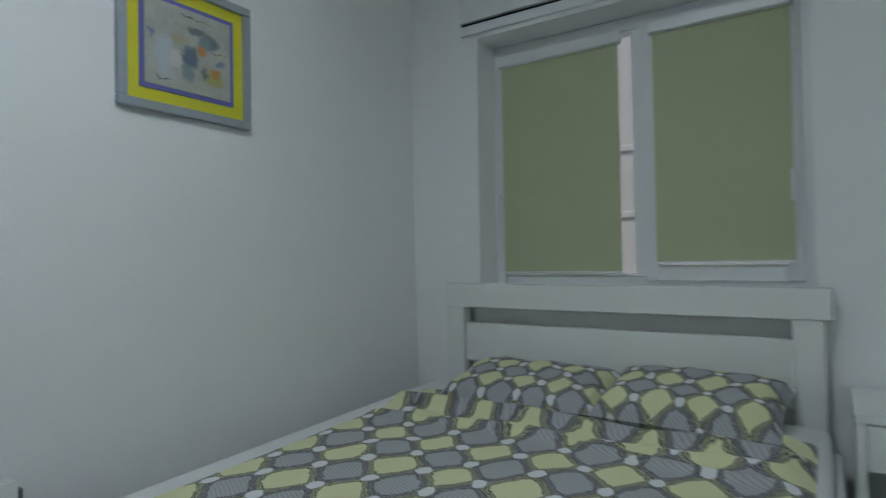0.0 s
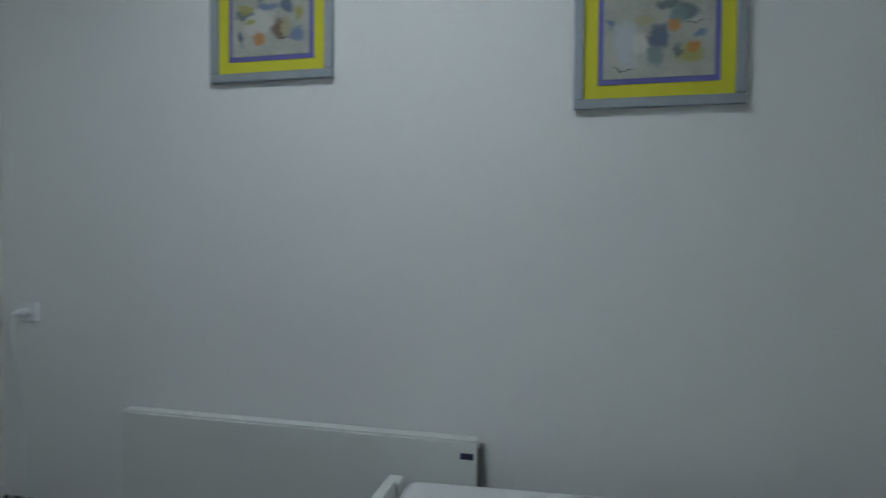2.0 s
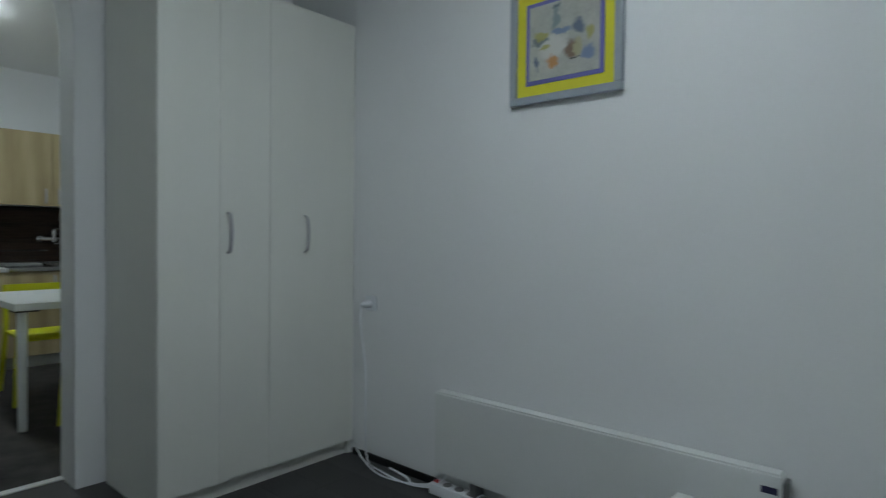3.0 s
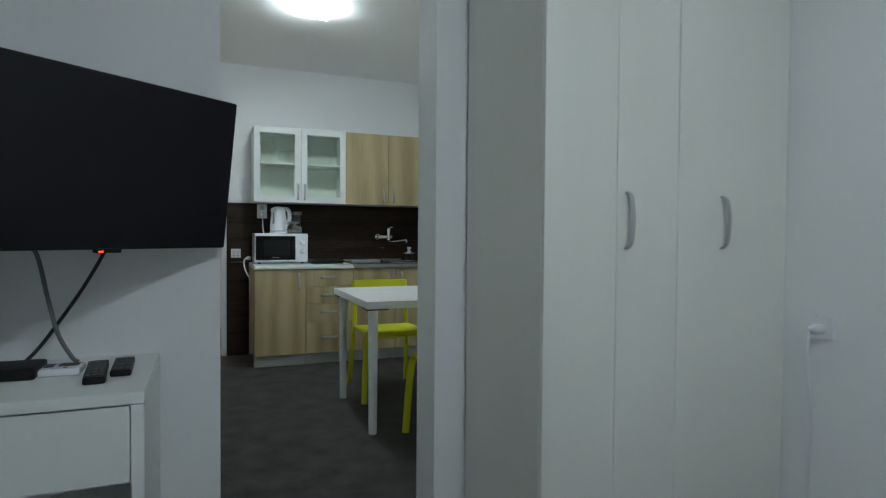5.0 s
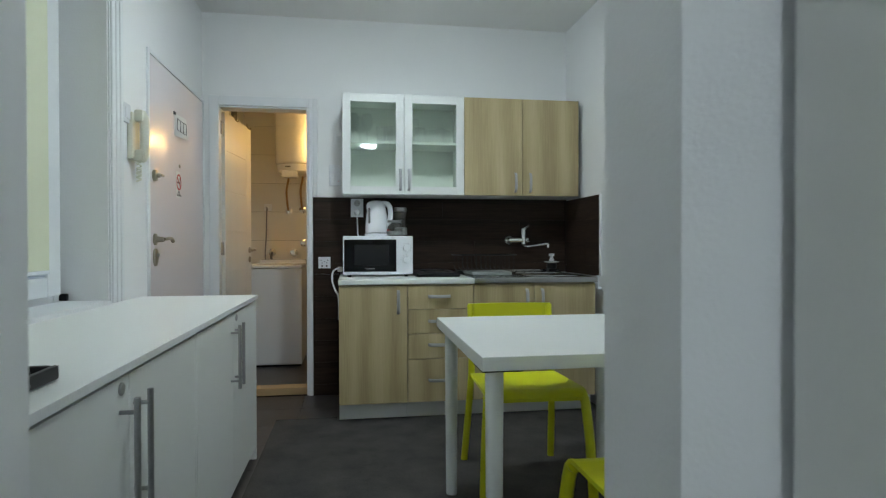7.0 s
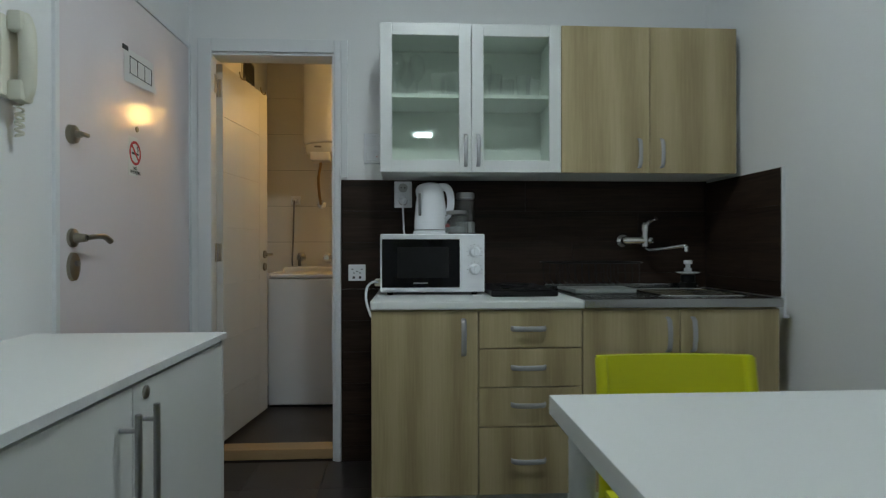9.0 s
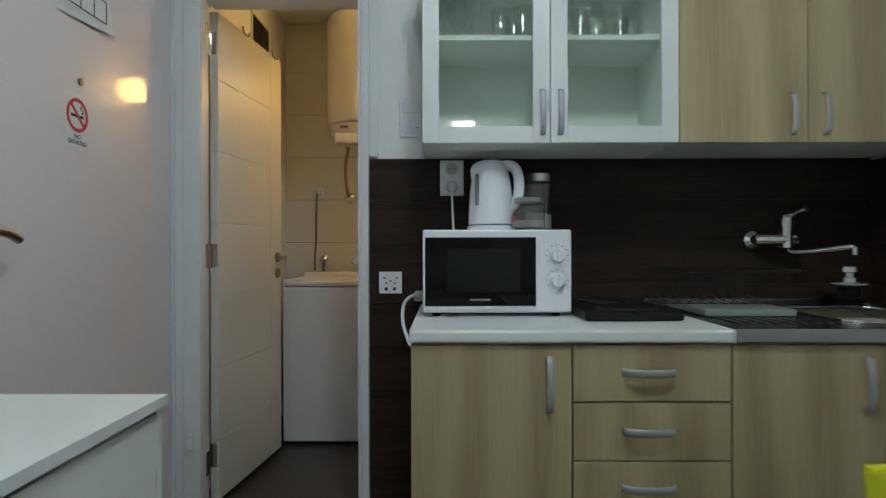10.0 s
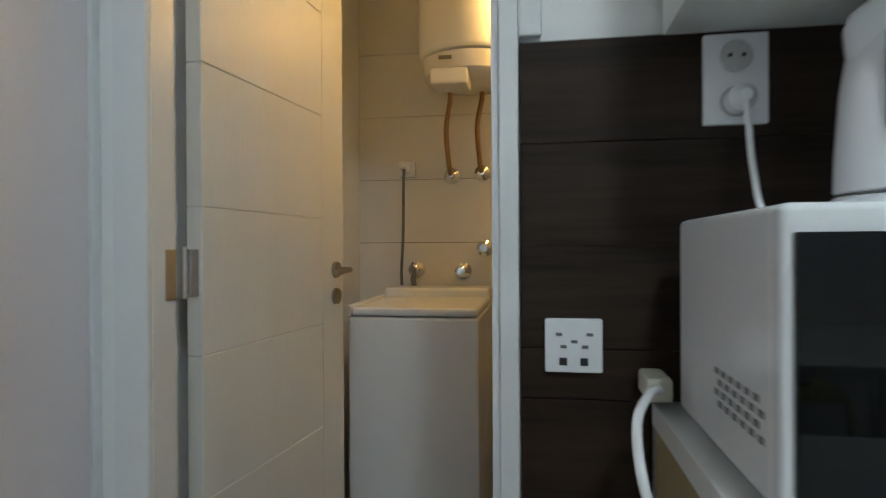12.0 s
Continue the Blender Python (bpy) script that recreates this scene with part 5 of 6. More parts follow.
def bathroom_door():
    d = thing("door_2", (-0.80, NK + 0.115, 0.062), "white grooved interior door standing open into the bathroom", "door", "", "structure")
    m = Matrix.Translation((-0.797, NK + 0.130, 0)) @ Matrix.Rotation(radians(83.5), 4, 'Z')

    def put(name, bm, mt, parent=None, label=""):
        bmesh.ops.transform(bm, matrix=m, verts=bm.verts)
        return part(name, bm, mt, parent or d, label)
    w = 0.615
    cuts = [0.062, 0.30, 0.578, 0.856, 1.142, 1.42, 1.70, 1.965]
    lf = bmesh.new()
    box(lf, 0.003, 0.0025, 0.065, w - 0.003, 0.0325, 1.961)
    put("core", lf, BATHDOOR)
    for a, b in zip(cuts, cuts[1:]):
        put("door_panel", boxm(0.0, 0.0, a + 0.0008, 0.4897, 0.035, b - 0.0008, bevel=0.0014, seg=1), BATHDOOR)
    put("stile", boxm(0.4903, 0.0, 0.0635, w, 0.035, 1.9635), BATHDOOR)
    for z in (0.237, 1.016, 1.842):
        h = put("hinge", boxm(-0.0035, 0.006, z - 0.045, -0.0003, 0.033, z + 0.045, bevel=0.001), CHROME)
        put("pin", lathe(bmesh.new(), [(0.006, z - 0.05), (0.007, z - 0.048), (0.007, z + 0.048), (0.006, z + 0.05)], (-0.008, 0.034, 0), 'Z', 12), CHROME, h)
        part("hinge_leaf", boxm(-0.8062, NK + 0.030, z - 0.045, -0.8035, NK + 0.060, z + 0.045, bevel=0.001), CHROME, h)
    put("rose", lathe(bmesh.new(), [(0.024, 0.0), (0.022, -0.009)], (w - 0.05, 0, 1.0), 'Y', 22), BRASS)
    put("lever", tube(bmesh.new(), [(w - 0.05, 0, 1.0), (w - 0.05, -0.04, 1.0), (w - 0.07, -0.05, 1.0), (w - 0.15, -0.05, 0.995)], 0.008, 10), BRASS)
    put("key_rose", lathe(bmesh.new(), [(0.024, 0.0), (0.022, -0.009)], (w - 0.05, 0, 0.925), 'Y', 22), BRASS)
    for q in (0.2, 0.5):
        put("coat_hook", tube(bmesh.new(), [(q, -0.004, 1.985), (q, -0.010, 1.955), (q, -0.03, 1.94), (q, -0.034, 1.955)], 0.004, 8), BRASS)


bathroom_door()


def washing_machine():
    w = thing("washing_machine", (-0.53, 1.86, 0.022), "white top-loading washing machine in the bathroom", "washing machine")
    x0, x1, y0, y1 = -0.762, -0.345, 1.555, 2.14
    part("body", boxm(x0, y0, 0.038, x1, y1, 0.842, bevel=0.010, seg=3), ENAMEL, w)
    part("lid", boxm(x0 + 0.012, y0 + 0.002, 0.846, x1 - 0.002, y1 - 0.16, 0.872, bevel=0.009, seg=3), ENAMEL, w)
    part("control_panel", boxm(x0 + 0.004, y1 - 0.158, 0.845, x1 - 0.002, y1, 0.905, bevel=0.014, seg=3), ENAMEL, w)
    part("lid_edge", boxm(x0 - 0.002, y0 - 0.003, 0.842, x0 + 0.011, y1 - 0.16, 0.880, bevel=0.005), ENAMEL, w)
    part("plinth", boxm(x0 + 0.01, y0 + 0.02, 0.022, x1 - 0.01, y1 - 0.02, 0.040), BLACK, w)


washing_machine()


def boiler():
    b = thing("water_heater", (-0.42, 1.97, 1.70), "white cylindrical electric water heater on the bathroom wall", "water heater")
    c = (-0.405, 1.955, 0)
    part("tank", lathe(bmesh.new(), [(0.14, 1.745), (0.192, 1.755), (0.200, 1.770), (0.200, 2.36), (0.19, 2.38), (0.1, 2.40)], c, 'Z', 48), ENAMEL, b)
    part("base_cover", lathe(bmesh.new(), [(0.11, 1.665), (0.165, 1.675), (0.180, 1.69), (0.188, 1.747)], c, 'Z', 48), ENAMEL, b)
    part("control_box", boxm(-0.535, 1.775, 1.63, -0.40, 1.90, 1.69, bevel=0.012), ENAMEL, b)
    part("badge", boxm(-0.50, 1.760, 1.715, -0.455, 1.772, 1.725), GREYP, b)
    part("bracket", boxm(-0.50, 2.12, 1.95, -0.30, 2.172, 2.30), ENAMEL, b)
    for x, zz in ((-0.513, 1.358), (-0.387, 1.366)):
        part("flange", lathe(bmesh.new(), [(0.034, 0), (0.032, -0.010), (0.014, -0.020), (0.013, -0.05)], (x, 2.171, zz), 'Y', 24), CHROME, b)
        part("hose", tube(bmesh.new(), [(x, 2.125, zz), (x - 0.006, 2.10, zz + 0.06), (x - 0.012, 2.09, zz + 0.18), (x + 0.01, 2.05, 1.64), (x + 0.012, 2.03, 1.68)], 0.010, 10), COPPER, b)


boiler()
for x, z in ((-0.664, 0.970), (-0.468, 0.965), (-0.378, 1.058)):
    v = thing("angle_valve", (x, 2.171, z), "chrome shut-off valve on the bathroom tiles", "valve", "valves above the washing machine")
    part("rosette", lathe(bmesh.new(), [(0.036, 0), (0.034, -0.012), (0.018, -0.022), (0.016, -0.05)], (x, 2.171, z), 'Y', 24), CHROME, v)
    part("knob", lathe(bmesh.new(), [(0.020, -0.048), (0.022, -0.055), (0.022, -0.075), (0.016, -0.08)], (x, 2.171, z), 'Y', 20), CHROME, v)
wa = thing("wall_socket", (-0.70, 2.17, 1.36), "white splash-proof socket with plug on the bathroom tiles", "socket")
part("plate", boxm(-0.735, 2.140, 1.355, -0.665, 2.1705, 1.42, bevel=0.005), WHITEP, wa)
part("plug", lathe(bmesh.new(), [(0.018, 0), (0.018, -0.03), (0.009, -0.045)], (-0.70, 2.140, 1.385), 'Y', 18), WHITEP, wa)
solid("machine_cable", tube(bmesh.new(), [(-0.70, 2.095, 1.383), (-0.705, 2.10, 1.30), (-0.715, 2.13, 1.1), (-0.725, 2.14, 0.95), (-0.72, 2.15, 0.86)], 0.006), GREYP, "grey washing machine cable hanging from the socket", "cable")
solid("drain_hose", tube(bmesh.new(), [(-0.655, 2.10, 0.975), (-0.665, 2.10, 0.93), (-0.66, 2.13, 0.88), (-0.65, 2.15, 0.84)], 0.011), GREYP, "grey inlet hose below the valve", "hose")
bl = thing("bathroom_wall_lamp", (-0.08, 1.75, 1.86), "warm lit globe lamp on the bathroom wall", "wall lamp")
part("base", lathe(bmesh.new(), [(0.05, 0.0), (0.05, -0.02), (0.03, -0.03)], (-0.081, 1.75, 1.92), 'X', 24), WHITEP, bl)
part("globe", lathe(bmesh.new(), [(0.01, 1.852), (0.044, 1.862), (0.062, 1.886), (0.068, 1.920), (0.062, 1.954), (0.044, 1.978), (0.01, 1.988)], (-0.178, 1.75, 0), 'Z', 28), WARMD, bl, "glowing warm globe")
vn = thing("ventilation_grille", (WK, 1.66, 2.12), "dark ventilation opening high on the bathroom wall", "vent")
part("frame", boxm(WK, 1.52, 2.09, WK + 0.010, 1.80, 2.27, bevel=0.003), BTILE, vn)
for k in range(5):
    part("slat", boxm(WK + 0.008, 1.535, 2.105 + k * 0.030, WK + 0.013, 1.785, 2.131 + k * 0.030), BLACK, vn)


# ---------- entrance door ----------
def entrance_door():
    d = thing("door_1", (WK, 0.14, 0), "pearl-white smooth entrance door, closed", "door", "", "structure")
    y0, y1, top = DOOR
    part("leaf", boxm(WK - 0.045, y0 + 0.012, 0.008, WK + 0.008, y1 - 0.012, top - 0.012, bevel=0.003), DOORP, d)
    fr = bmesh.new()
    box(fr, WK - 0.07, y0 - 0.012, 0, WK + 0.012, y0 + 0.010, top + 0.012, bevel=0.003)
    box(fr, WK - 0.07, y1 - 0.010, 0, WK + 0.012, y1 + 0.012, top + 0.012, bevel=0.003)
    box(fr, WK - 0.07, y0 + 0.010, top - 0.010, WK + 0.012, y1 - 0.010, top + 0.012, bevel=0.003)
    part("door_frame", fr, TRIM, d)
    xf = WK + 0.008
    hy = -0.310
    part("rose", lathe(bmesh.new(), [(0.030, 0), (0.029, 0.008), (0.016, 0.012), (0.012, 0.045)], (xf, hy, 1.07), 'X', 28), BRASS, d)
    part("lever", tube(bmesh.new(), [(xf + 0.045, hy, 1.07), (xf + 0.052, hy + 0.03, 1.074), (xf + 0.052, hy + 0.09, 1.075), (xf + 0.050, hy + 0.135, 1.060)], 0.010, 12, 0.8), BRASS, d)
    es = lathe(bmesh.new(), [(0.030, 0), (0.029, 0.010), (0.016, 0.013)], (xf, hy, 0), 'X', 28)
    bmesh.ops.scale(es, vec=(1, 1, 1.5), verts=es.verts)
    bmesh.ops.translate(es, vec=(0, 0, 0.98), verts=es.verts)
    part("escutcheon", es, BRASS, d)
    part("key_cylinder", lathe(bmesh.new(), [(0.009, 0.012), (0.009, 0.022)], (xf, hy, 0.99), 'X', 14), SATIN, d)
    part("upper_lock", lathe(bmesh.new(), [(0.030, 0), (0.028, 0.014), (0.012, 0.018), (0.011, 0.032)], (xf, hy - 0.005, 1.392), 'X', 28), BRASS, d)
    part("thumb_turn", boxm(xf + 0.028, hy - 0.012, 1.386, xf + 0.042, hy + 0.030, 1.400, bevel=0.005), BRASS, d)
    part("peephole", lathe(bmesh.new(), [(0.011, 0), (0.011, 0.004), (0.006, 0.006)], (xf, 0.118, 1.495), 'X', 18), BRASS, d)


entrance_door()


def text_obj(body, size, m, material, parent, label=""):
    c = bpy.data.curves.new("lettering", 'FONT')
    c.body, c.size, c.align_x, c.align_y, c.extrude = body, size, 'CENTER', 'CENTER', 0.0003
    tmp = bpy.data.objects.new("lettering", c)
    me = bpy.data.meshes.new_from_object(tmp)
    bpy.data.objects.remove(tmp)
    bm = bmesh.new()
    bm.from_mesh(me)
    bmesh.ops.transform(bm, matrix=m, verts=bm.verts)
    return part("lettering", bm, material, parent, label, smooth=False)


# plane facing east (+x): text runs along +y
FACE_E = Matrix(((0, 0, 1, 0), (1, 0, 0, 0), (0, 1, 0, 0), (0, 0, 0, 1)))


def ring_part(bm, x, y, z, r0, r1, t, n=40):
    v = [[bm.verts.new((x + dx, y + r * math.cos(2 * math.pi * i / n), z + r * math.sin(2 * math.pi * i / n))) for i in range(n)] for r, dx in ((r0, 0), (r0, t), (r1, t), (r1, 0))]
    for a, b in ((0, 1), (1, 2), (2, 3), (3, 0)):
        for i in range(n):
            j = (i + 1) % n
            bm.faces.new((v[a][i], v[a][j], v[b][j], v[b][i]))
    bmesh.ops.recalc_face_normals(bm, faces=bm.faces)
    return bm


def no_smoking_sign():
    xf = WK + 0.008
    s = thing("no_smoking_sign", (xf, 0.105, 1.32), "white sticker with red no-smoking symbol on the entrance door", "sign")
    part("sticker", boxm(xf - 0.0005, 0.052, 1.313, xf + 0.0006, 0.124, 1.461, bevel=0), PAPER, s, smooth=False)
    x = xf + 0.0006
    part("red_ring", ring_part(bmesh.new(), x, 0.105, 1.401, 0.036, 0.046, 0.0006), RED, s)
    part("cigarette", boxm(x, 0.077, 1.395, x + 0.0005, 0.132, 1.403), INK, s, smooth=False)
    part("smoke", tube(bmesh.new(), [(x, 0.124, 1.407), (x, 0.128, 1.415), (x, 0.120, 1.421), (x, 0.122, 1.429)], 0.0018, 6), INK, s)
    sl = boxm(-0.0004, -0.040, -0.0045, 0.0004, 0.040, 0.0045)
    bmesh.ops.rotate(sl, cent=(0, 0, 0), matrix=Matrix.Rotation(radians(-45), 3, 'X'), verts=sl.verts)
    bmesh.ops.translate(sl, vec=(x + 0.0008, 0.105, 1.401), verts=sl.verts)
    part("slash", sl, RED, s, smooth=False)
    text_obj("NO", 0.018, Matrix.Translation((x + 0.0004, 0.105, 1.343)) @ FACE_E, INK, s)
    text_obj("SMOKING", 0.018, Matrix.Translation((x + 0.0004, 0.105, 1.327)) @ FACE_E, INK, s)


no_smoking_sign()


def notice():
    xf = WK + 0.009
    s = thing("paper_notice", (xf, 0.14, 1.65), "curled white paper notice taped to the entrance door", "notice")
    bm = bmesh.new()
    n = 10
    rows = [[bm.verts.new((xf + 0.001 + 0.035 * max(0, (1 - j) * 0.5 + i / n * 0.5 - 0.35) ** 2, 0.017 + 0.235 * i / n, 1.655 + 0.012 * i / n + 0.125 * j)) for i in range(n + 1)] for j in (0, 0.5, 1)]
    for a, b in zip(rows, rows[1:]):
        for i in range(n):
            bm.faces.new((a[i], a[i + 1], b[i + 1], b[i]))
    r = bmesh.ops.extrude_face_region(bm, geom=bm.faces[:])
    bmesh.ops.translate(bm, vec=(0.0006, 0, 0), verts=[v for v in r["geom"] if isinstance(v, bmesh.types.BMVert)])
    bmesh.ops.recalc_face_normals(bm, faces=bm.faces)
    part("sheet", bm, PAPER, s)
    part("tape", boxm(xf, 0.007, 1.772, xf + 0.003, 0.047, 1.789), INK, s, smooth=False)
    for k, (a, b) in enumerate(((0.042, 0.222), (0.042, 0.222), (0.042, 0.044), (0.220, 0.222), (0.102, 0.104), (0.162, 0.164))):
        z0, z1 = ((1.752, 1.7545), (1.690, 1.6925))[k] if k < 2 else (1.6925, 1.752)
        part("printed_line", boxm(xf + 0.010, a, z0, xf + 0.0115, b, z1), INK, s, smooth=False)


notice()


# ---------- kitchen window, intercom ----------
def window_west():
    y0, y1, z0, z1 = KW
    w = thing("window_2", (WK - 0.2, -1.55, z0), "white plastic kitchen window with a yellow-green blind", "window", "", "structure")
    xf, xb = WK - 0.18, WK - 0.245
    fr = bmesh.new()
    for q in ((y0, z0, y0 + 0.06, z1), (y1 - 0.06, z0, y1, z1), (y0 + 0.06, z0, y1 - 0.06, z0 + 0.055), (y0 + 0.06, z1 - 0.06, y1 - 0.06, z1), (-1.58, z0 + 0.055, -1.52, z1 - 0.06)):
        box(fr, xb, q[0], q[1], xf, q[2], q[3], bevel=0.006)
    part("window_frame", fr, PVC, w)
    for a, b in ((y0 + 0.04, -1.56), (-1.54, y1 - 0.045)):
        s = bmesh.new()
        zz0, zz1 = z0 + 0.03, z1 - 0.04
        for q in ((a, zz0, a + 0.07, zz1), (b - 0.10, zz0, b, zz1), (a + 0.07, zz0, b - 0.10, zz0 + 0.08), (a + 0.07, zz1 - 0.07, b - 0.10, zz1)):
            box(s, xb + 0.005, q[0], q[1], xf + 0.022, q[2], q[3], bevel=0.008)
        sash = part("sash", s, PVC, w)
        p = part("pane", boxm(xb + 0.02, a + 0.065, zz0 + 0.075, xb + 0.026, b - 0.065, zz1 - 0.065), CLEAR, sash, smooth=False)
        p.visible_shadow = False
        bld = thing("roller_blind", (xf + 0.026, (a + b) / 2, zz0 + 0.1), "fabric roller blind drawn down over the kitchen window, coloured paler for daylight behind it", "blind", "blinds on the windows")
        # cloth takes the paler colour that stands in for backlight
        part("cloth", boxm(xf + 0.022, a + 0.055, zz0 + 0.105, xf + 0.0245, b - 0.098, zz1 - 0.04), BLIND_BACKLIT, bld, smooth=False)
        part("bottom_bar", boxm(xf + 0.020, a + 0.055, zz0 + 0.092, xf + 0.028, b - 0.095, zz0 + 0.106, bevel=0.003), WHITEP, bld)
        part("cassette", boxm(xf + 0.020, a + 0.04, zz1 - 0.045, xf + 0.06, b - 0.04, zz1 + 0.005, bevel=0.01), PVC, bld)
    part("window_sill", boxm(WK - 0.18, y0, z0 - 0.03, WK + 0.01, y1 + 0.0, z0 + 0.004, bevel=0.004), PVC, w)
    part("hinge_cap", boxm(xf + 0.0, y1 - 0.022, z0 + 0.006, xf + 0.03, y1 - 0.002, z0 + 0.035, bevel=0.003), BLACK, w)


window_west()
tr = thing("trim_window", (WK, -0.78, 0.8), "white ribbed moulding beside the kitchen window", "trim", "", "structure")
part("backing", boxm(WK, -0.845, 0.80, WK + 0.008, -0.715, 2.30, bevel=0.002), TRIM, tr)
for k in range(3):
    part("bead", boxm(WK + 0.006, -0.838 + k * 0.042, 0.80, WK + 0.018, -0.806 + k * 0.042, 2.30, bevel=0.006), TRIM, tr)


def intercom():
    s = thing("intercom_phone", (WK, -0.60, 1.42), "cream intercom handset with coiled cord on the kitchen wall", "intercom")
    part("base", boxm(WK, -0.645, 1.43, WK + 0.025, -0.555, 1.64, bevel=0.006), CREAM, s)
    part("handset", tube(bmesh.new(), [(WK + 0.045, -0.60, 1.43), (WK + 0.060, -0.60, 1.47), (WK + 0.060, -0.60, 1.60), (WK + 0.045, -0.60, 1.645)], 0.021, 12, 0.9), CREAM, s)
    part("earpiece", boxm(WK + 0.022, -0.628, 1.60, WK + 0.062, -0.572, 1.655, bevel=0.010), CREAM, s)
    part("mouthpiece", boxm(WK + 0.022, -0.628, 1.42, WK + 0.062, -0.572, 1.475, bevel=0.010), CREAM, s)
    coil = [(WK + 0.030 + 0.010 * math.cos(k * 1.3), -0.585 + 0.010 * math.sin(k * 1.3), 1.425 - 0.0042 * k if k < 22 else 1.333 + 0.0035 * (k - 22)) for k in range(40)]
    part("coiled_cord", tube(bmesh.new(), coil, 0.0028, 6), CREAM, s)


intercom()
socket_plate((WK, -0.665, 1.585), '+x', 0.075, 0.085, "white light switch beside the intercom", 1, sockets=False)


# ---------- low white cabinets by the window ----------
def low_cabinet(y0, y1, end):
    c = thing("low_cabinet", (-0.65, (y0 + y1) / 2, 0), "low white two-door office cabinet with bar handles" + (", its end panel free" if end else ""), "cabinet", "low cabinets below the window")
    xb, xf = WK + 0.012, -0.402
    part("side_panel", boxm(xb, y0, 0, xf, y0 + 0.018, 0.779, bevel=0.002), LACQ, c)
    part("side_panel", boxm(xb, y1 - 0.018, 0, xf + 0.018, y1, 0.779, bevel=0.002), LACQ, c)
    part("base_board", boxm(xb, y0 + 0.018, 0.06, xf, y1 - 0.018, 0.078), LACQ, c)
    part("back_panel", boxm(xb, y0 + 0.018, 0.078, xb + 0.006, y1 - 0.018, 0.779), LACQ, c)
    part("plinth", boxm(xf - 0.04, y0 + 0.018, 0.0, xf - 0.025, y1 - 0.018, 0.06), LACQ, c)
    ym = (y0 + y1) / 2
    for a, b, hy in ((y0 + 0.002, ym - 0.0015, ym - 0.051), (ym + 0.0015, y1 - 0.020, ym + 0.026)):
        d = part("door", boxm(xf + 0.001, a, 0.065, xf + 0.018, b, 0.7715, bevel=0.0015), LACQ, c)
        h = bmesh.new()
        lathe(h, [(0.006, 0.485), (0.0065, 0.486), (0.0065, 0.731), (0.006, 0.732)], (xf + 0.052, hy, 0), 'Z', 14)
        for z in (0.515, 0.702):
            lathe(h, [(0.0045, 0.0), (0.0045, 0.036)], (xf + 0.017, hy, z), 'X', 10)
        part("bar_handle", h, SATIN, d, "brushed metal bar handle")
    part("lock", lathe(bmesh.new(), [(0.0135, 0.0), (0.0135, 0.003), (0.011, 0.005)], (xf + 0.018, ym + (0.052 if end else -0.045), 0.749), 'X', 18), SATIN, c)


low_cabinet(-2.645, -1.578, False)
low_cabinet(-1.576, -0.494, True)
ct = thing("cabinet_top", (-0.65, -1.55, 0.78), "long white top board across the low cabinets", "top board")
part("board", boxm(WK + 0.002, -2.648, 0.780, -0.378, -0.490, 0.798, bevel=0.001, seg=1), LACQ, ct)
part("edge_band", boxm(-0.3785, -2.648, 0.7802, -0.3765, -0.490, 0.7978), PVC, ct)
ty = thing("black_tray", (-0.59, -2.44, 0.798), "shallow black tray on the low cabinets", "tray")
part("bottom", boxm(-0.68, -2.61, 0.799, -0.454, -2.29, 0.805, bevel=0.002), BLACK, ty)
for q in ((-0.692, -2.622, -0.680, -2.278), (-0.454, -2.622, -0.442, -2.278), (-0.680, -2.622, -0.454, -2.610), (-0.680, -2.290, -0.454, -2.278)):
    part("rim", boxm(q[0], q[1], 0.800, q[2], q[3], 0.826, bevel=0.004), BLACK, ty)


# ---------- table and chairs ----------
def table():
    t = thing("dining_table", (0.85, -1.4, 0), "white rectangular table on four round white legs", "table")
    x0, x1, y0, y1, z = 0.432, 1.205, -1.880, -1.000, 0.735
    part("tabletop", boxm(x0, y0, z - 0.040, x1, y1, z, bevel=0.003), LACQ, t)
    for x in (x0 + 0.055, x1 - 0.055):
        for y in (y0 + 0.085, y1 - 0.048):
            l = part("leg", lathe(bmesh.new(), [(0.022, 0.004), (0.0225, 0.01), (0.0265, 0.60), (0.0268, z - 0.050)], (x, y, 0), 'Z', 28), LACQ, t)
            part("foot", lathe(bmesh.new(), [(0.020, 0.002), (0.022, 0.004), (0.0225, 0.012)], (x, y, 0), 'Z', 20), BLACK, l)
            part("mounting_plate", boxm(x - 0.045, y - 0.045, z - 0.053, x + 0.075, y + 0.075, z - 0.0405, bevel=0.003), BLACK, l)


table()


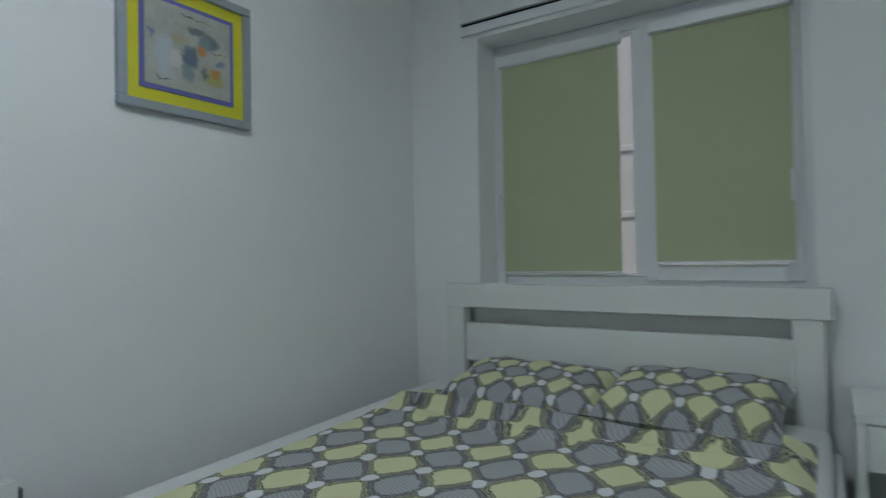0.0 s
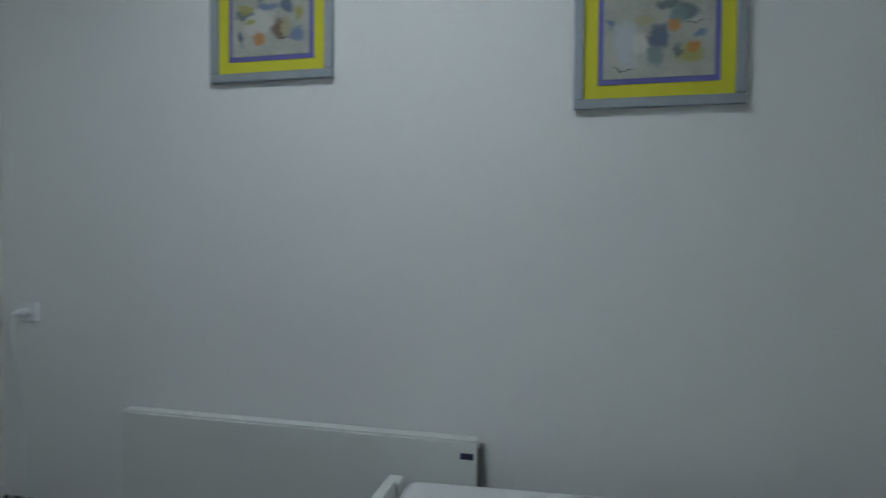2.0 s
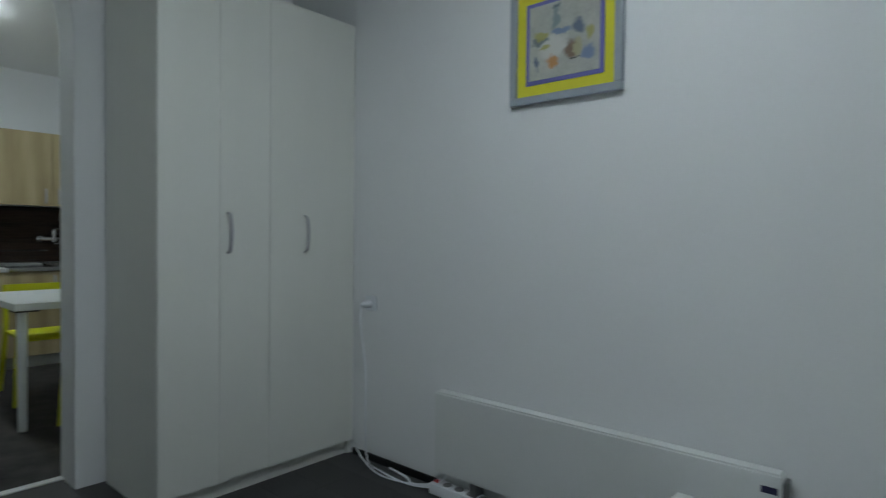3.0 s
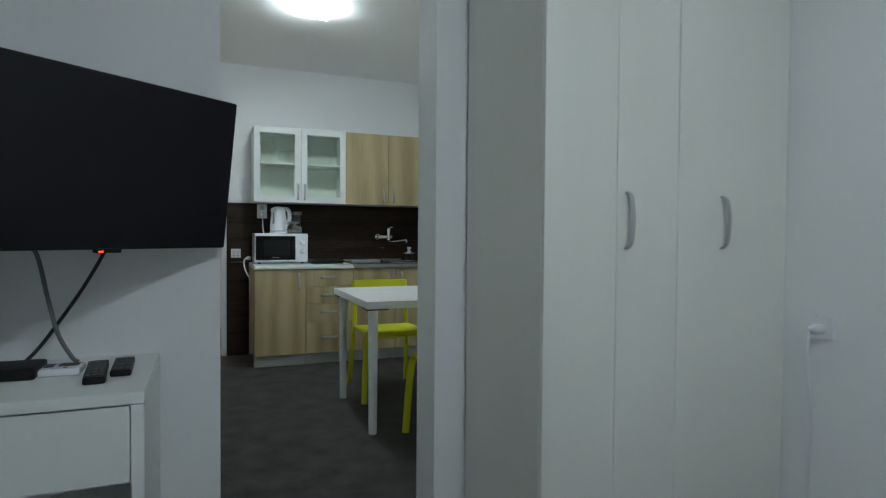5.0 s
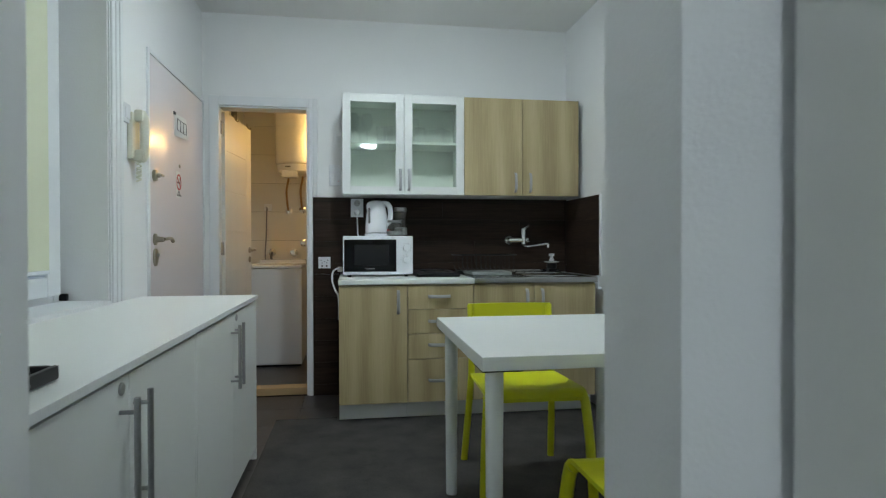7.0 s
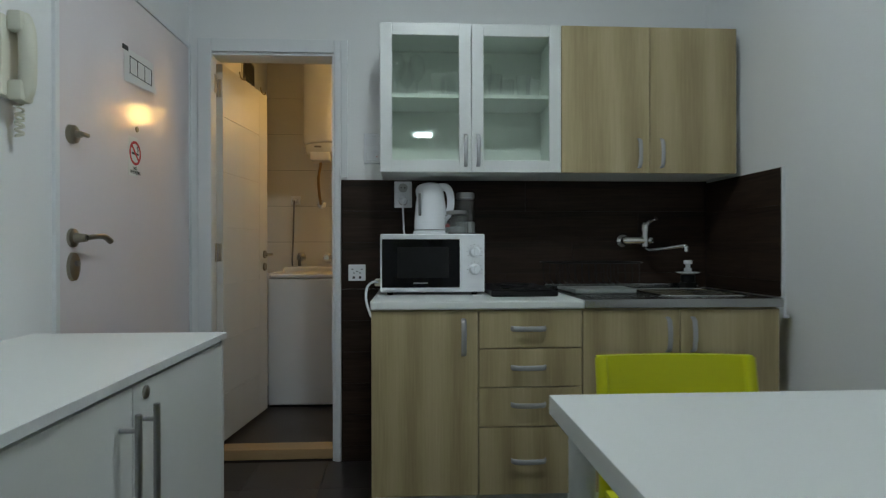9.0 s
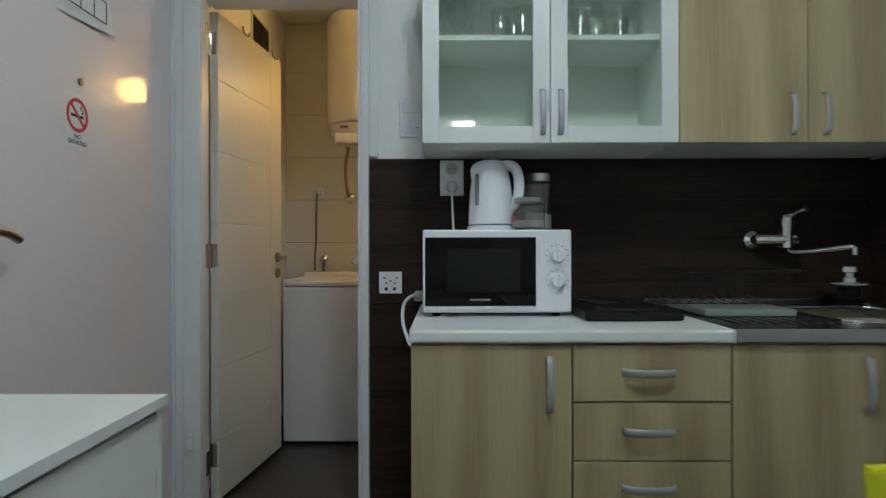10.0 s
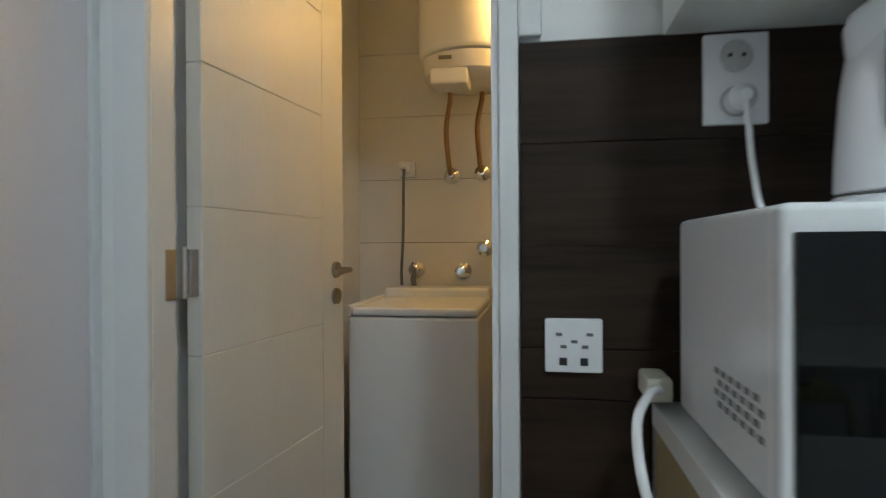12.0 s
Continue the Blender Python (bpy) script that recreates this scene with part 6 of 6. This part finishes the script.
def chair():
    """Faces south (-y) at the origin; one moulded shell with four tapered legs."""
    c = thing("yellow_chair", (0, 0, 0), "bright yellow moulded plastic chair tucked under the table", "chair", "yellow chairs round the table")
    w = 0.20
    # seat: saddle shape with a down-turned front
    bm = bmesh.new()
    nx, ny = 16, 18
    grid = []
    for j in range(ny + 1):
        v = j / ny
        row = []
        for i in range(nx + 1):
            u = 2 * i / nx - 1
            y = 0.19 - 0.41 * v
            z = 0.445 - 0.018 * (1 - u * u) * math.sin(math.pi * min(1, v * 1.1)) - 0.028 * max(0, (v - 0.86) / 0.14) ** 2 + 0.012 * v
            row.append(bm.verts.new((u * (w + 0.012 * v), y, z)))
        grid.append(row)
    for j in range(ny):
        for i in range(nx):
            bm.faces.new((grid[j][i], grid[j][i + 1], grid[j + 1][i + 1], grid[j + 1][i]))
    r = bmesh.ops.extrude_face_region(bm, geom=bm.faces[:])
    bmesh.ops.translate(bm, vec=(0, 0, -0.014), verts=[q for q in r["geom"] if isinstance(q, bmesh.types.BMVert)])
    bmesh.ops.recalc_face_normals(bm, faces=bm.faces)
    part("seat", bm, YELLOW, c)
    # backrest panel between the rear uprights
    bk = bmesh.new()
    rows = []
    for j in range(9):
        z = 0.615 + 0.145 * j / 8
        rows.append([bk.verts.new((w * (2 * i / 12 - 1), 0.215 + (z - 0.44) * 0.12 + 0.020 * (1 - (2 * i / 12 - 1) ** 2), z)) for i in range(13)])
    for a, b in zip(rows, rows[1:]):
        for i in range(12):
            bk.faces.new((a[i], a[i + 1], b[i + 1], b[i]))
    r = bmesh.ops.extrude_face_region(bk, geom=bk.faces[:])
    bmesh.ops.translate(bk, vec=(0, 0.018, 0), verts=[q for q in r["geom"] if isinstance(q, bmesh.types.BMVert)])
    bmesh.ops.recalc_face_normals(bk, faces=bk.faces)
    part("backrest", bk, YELLOW, c)
    for sx in (-1, 1):
        part("rear_leg", tube(bmesh.new(), [(sx * 0.215, 0.30, 0.0), (sx * 0.200, 0.235, 0.30), (sx * 0.192, 0.215, 0.45), (sx * 0.190, 0.235, 0.62), (sx * 0.190, 0.258, 0.755)], 0.015, 10, 1.1), YELLOW, c)
        part("front_leg", tube(bmesh.new(), [(sx * 0.222, -0.255, 0.0), (sx * 0.212, -0.235, 0.25), (sx * 0.200, -0.215, 0.405), (sx * 0.196, -0.19, 0.43)], 0.018, 10, 1.1), YELLOW, c)
    return c


_c = chair()
_c.matrix_basis = pose(0.815, -0.985, 0.0, 0, 0, -2)
copy_thing(_c, pose(0.885, -2.09, 0.0, 0, 0, 180))

# ---------- carpet and pieced floors ----------
rg = bmesh.new()
box(rg, -0.37, -2.645, 0.0, 1.60, 0.056, 0.006, bevel=0.002)
box(rg, -0.37, 0.056, 0.0, -0.015, 0.11, 0.006, bevel=0.002)
solid("carpet", rg, RUG, "dark grey mottled short-pile carpet on the kitchen floor", "carpet", loc=(0.6, -1.3, 0))


def pieces(parent_name, name, x0, x1, y0, y1, dx, dy, z0, z1, material, stagger, gap):
    parent = bpy.data.objects[parent_name]
    cache = {}
    j, y = 0, y0
    while y < y1 - 1e-4:
        ye = min(y + dy, y1)
        x = x0 - (dx * ((j * stagger) % 1.0))
        while x < x1 - 1e-4:
            a, b = max(x, x0), min(x + dx, x1)
            if b - a > 0.02:
                key = (round(b - a, 4), round(ye - y, 4))
                if key not in cache:
                    bm = boxm(-(b - a) / 2 + gap, -(ye - y) / 2 + gap, z0, (b - a) / 2 - gap, (ye - y) / 2 - gap, z1)
                    me = bpy.data.meshes.new(name)
                    bm.to_mesh(me)
                    bm.free()
                    me.materials.append(material)
                    cache[key] = me
                ob = new(name, cache[key])
                ob.parent = parent
                ob.location = ((a + b) / 2, (y + ye) / 2, 0)
            x += dx
        y += dy
        j += 1


pieces("floor_bedroom", "plank", WB, EB, SB, PN, 0.19, 1.2, -0.006, 0.0, PLANK, 0.0, 0.0008)
pieces("floor_kitchen", "tile", WK, EK, PN, NK, 0.333, 0.333, -0.006, 0.0, TILE, 0.0, 0.0015)


def wall_tiles(parent_name, x0, x1, z0, z1, y, dx, dz):
    parent = bpy.data.objects[parent_name]
    me = {}
    z = z0
    while z < z1 - 0.01:
        ze = min(z + dz, z1)
        x = x0
        while x < x1 - 0.01:
            xe = min(x + dx, x1)
            k = (round(xe - x, 3), round(ze - z, 3))
            if k not in me:
                bm = boxm(-(xe - x) / 2 + 0.001, -0.008, 0.001, (xe - x) / 2 - 0.001, 0, ze - z - 0.001)
                d = bpy.data.meshes.new("tile")
                bm.to_mesh(d)
                bm.free()
                d.materials.append(BTILE)
                me[k] = d
            ob = new("tile", me[k])
            ob.parent = parent
            ob.location = ((x + xe) / 2, y, z)
            x += dx
        z += dz


wall_tiles("wall_north_bathroom", WK, -0.08, 0.022, 2.45, NB, 0.60, 0.265)


def wall_planks(parent_name, axis, a0, a1, z_top, z_bottom, face, length, shift):
    """Wood-look wall tiles in courses 0.152 m high; axis y faces south, axis x faces west."""
    parent = bpy.data.objects[parent_name]
    z, row, store = z_top, 0, {}
    while z > z_bottom + 0.004:
        zb = max(z - 0.152, z_bottom)
        a = a0 - (length * (shift * row % 1.0))
        while a < a1 - 1e-4:
            p, q = max(a, a0), min(a + length, a1)
            if q - p > 0.012:
                k = (round(q - p, 3), round(z - zb, 3))
                if k not in store:
                    w, h = (q - p) / 2 - 0.0008, z - zb - 0.0008
                    bm = boxm(-w, 0, 0.0008, w, 0.0065, h) if axis == 'y' else boxm(0, -w, 0.0008, 0.0048, w, h)
                    d = bpy.data.meshes.new("tile")
                    bm.to_mesh(d)
                    bm.free()
                    d.materials.append(DARKWOOD if axis == 'y' else DARKWOOD_E)
                    store[k] = d
                ob = new("tile", store[k])
                ob.parent = parent
                ob.location = ((p + q) / 2, face, zb) if axis == 'y' else (face, (p + q) / 2, zb)
            a += length
        z -= 0.152
        row += 1


DARKWOOD_E = wood_mat("wenge_tile_side", (0.060, 0.037, 0.026), (0.008, 0.005, 0.004), 0.55, 1, 0.15)
gloss(DARKWOOD_E, 0.17)
wall_planks("backsplash_north", 'y', -0.19, EK - 0.012, 1.368, 0.838, 0.656, 0.90, 0.37)
wall_planks("backsplash_left", 'y', -0.19, -0.004, 0.837, 0.0, 0.656, 0.90, 0.0)
wall_planks("backsplash_east", 'x', 0.060, 0.655, 1.358, 0.838, EK - 0.0103, 0.90, 0.37)
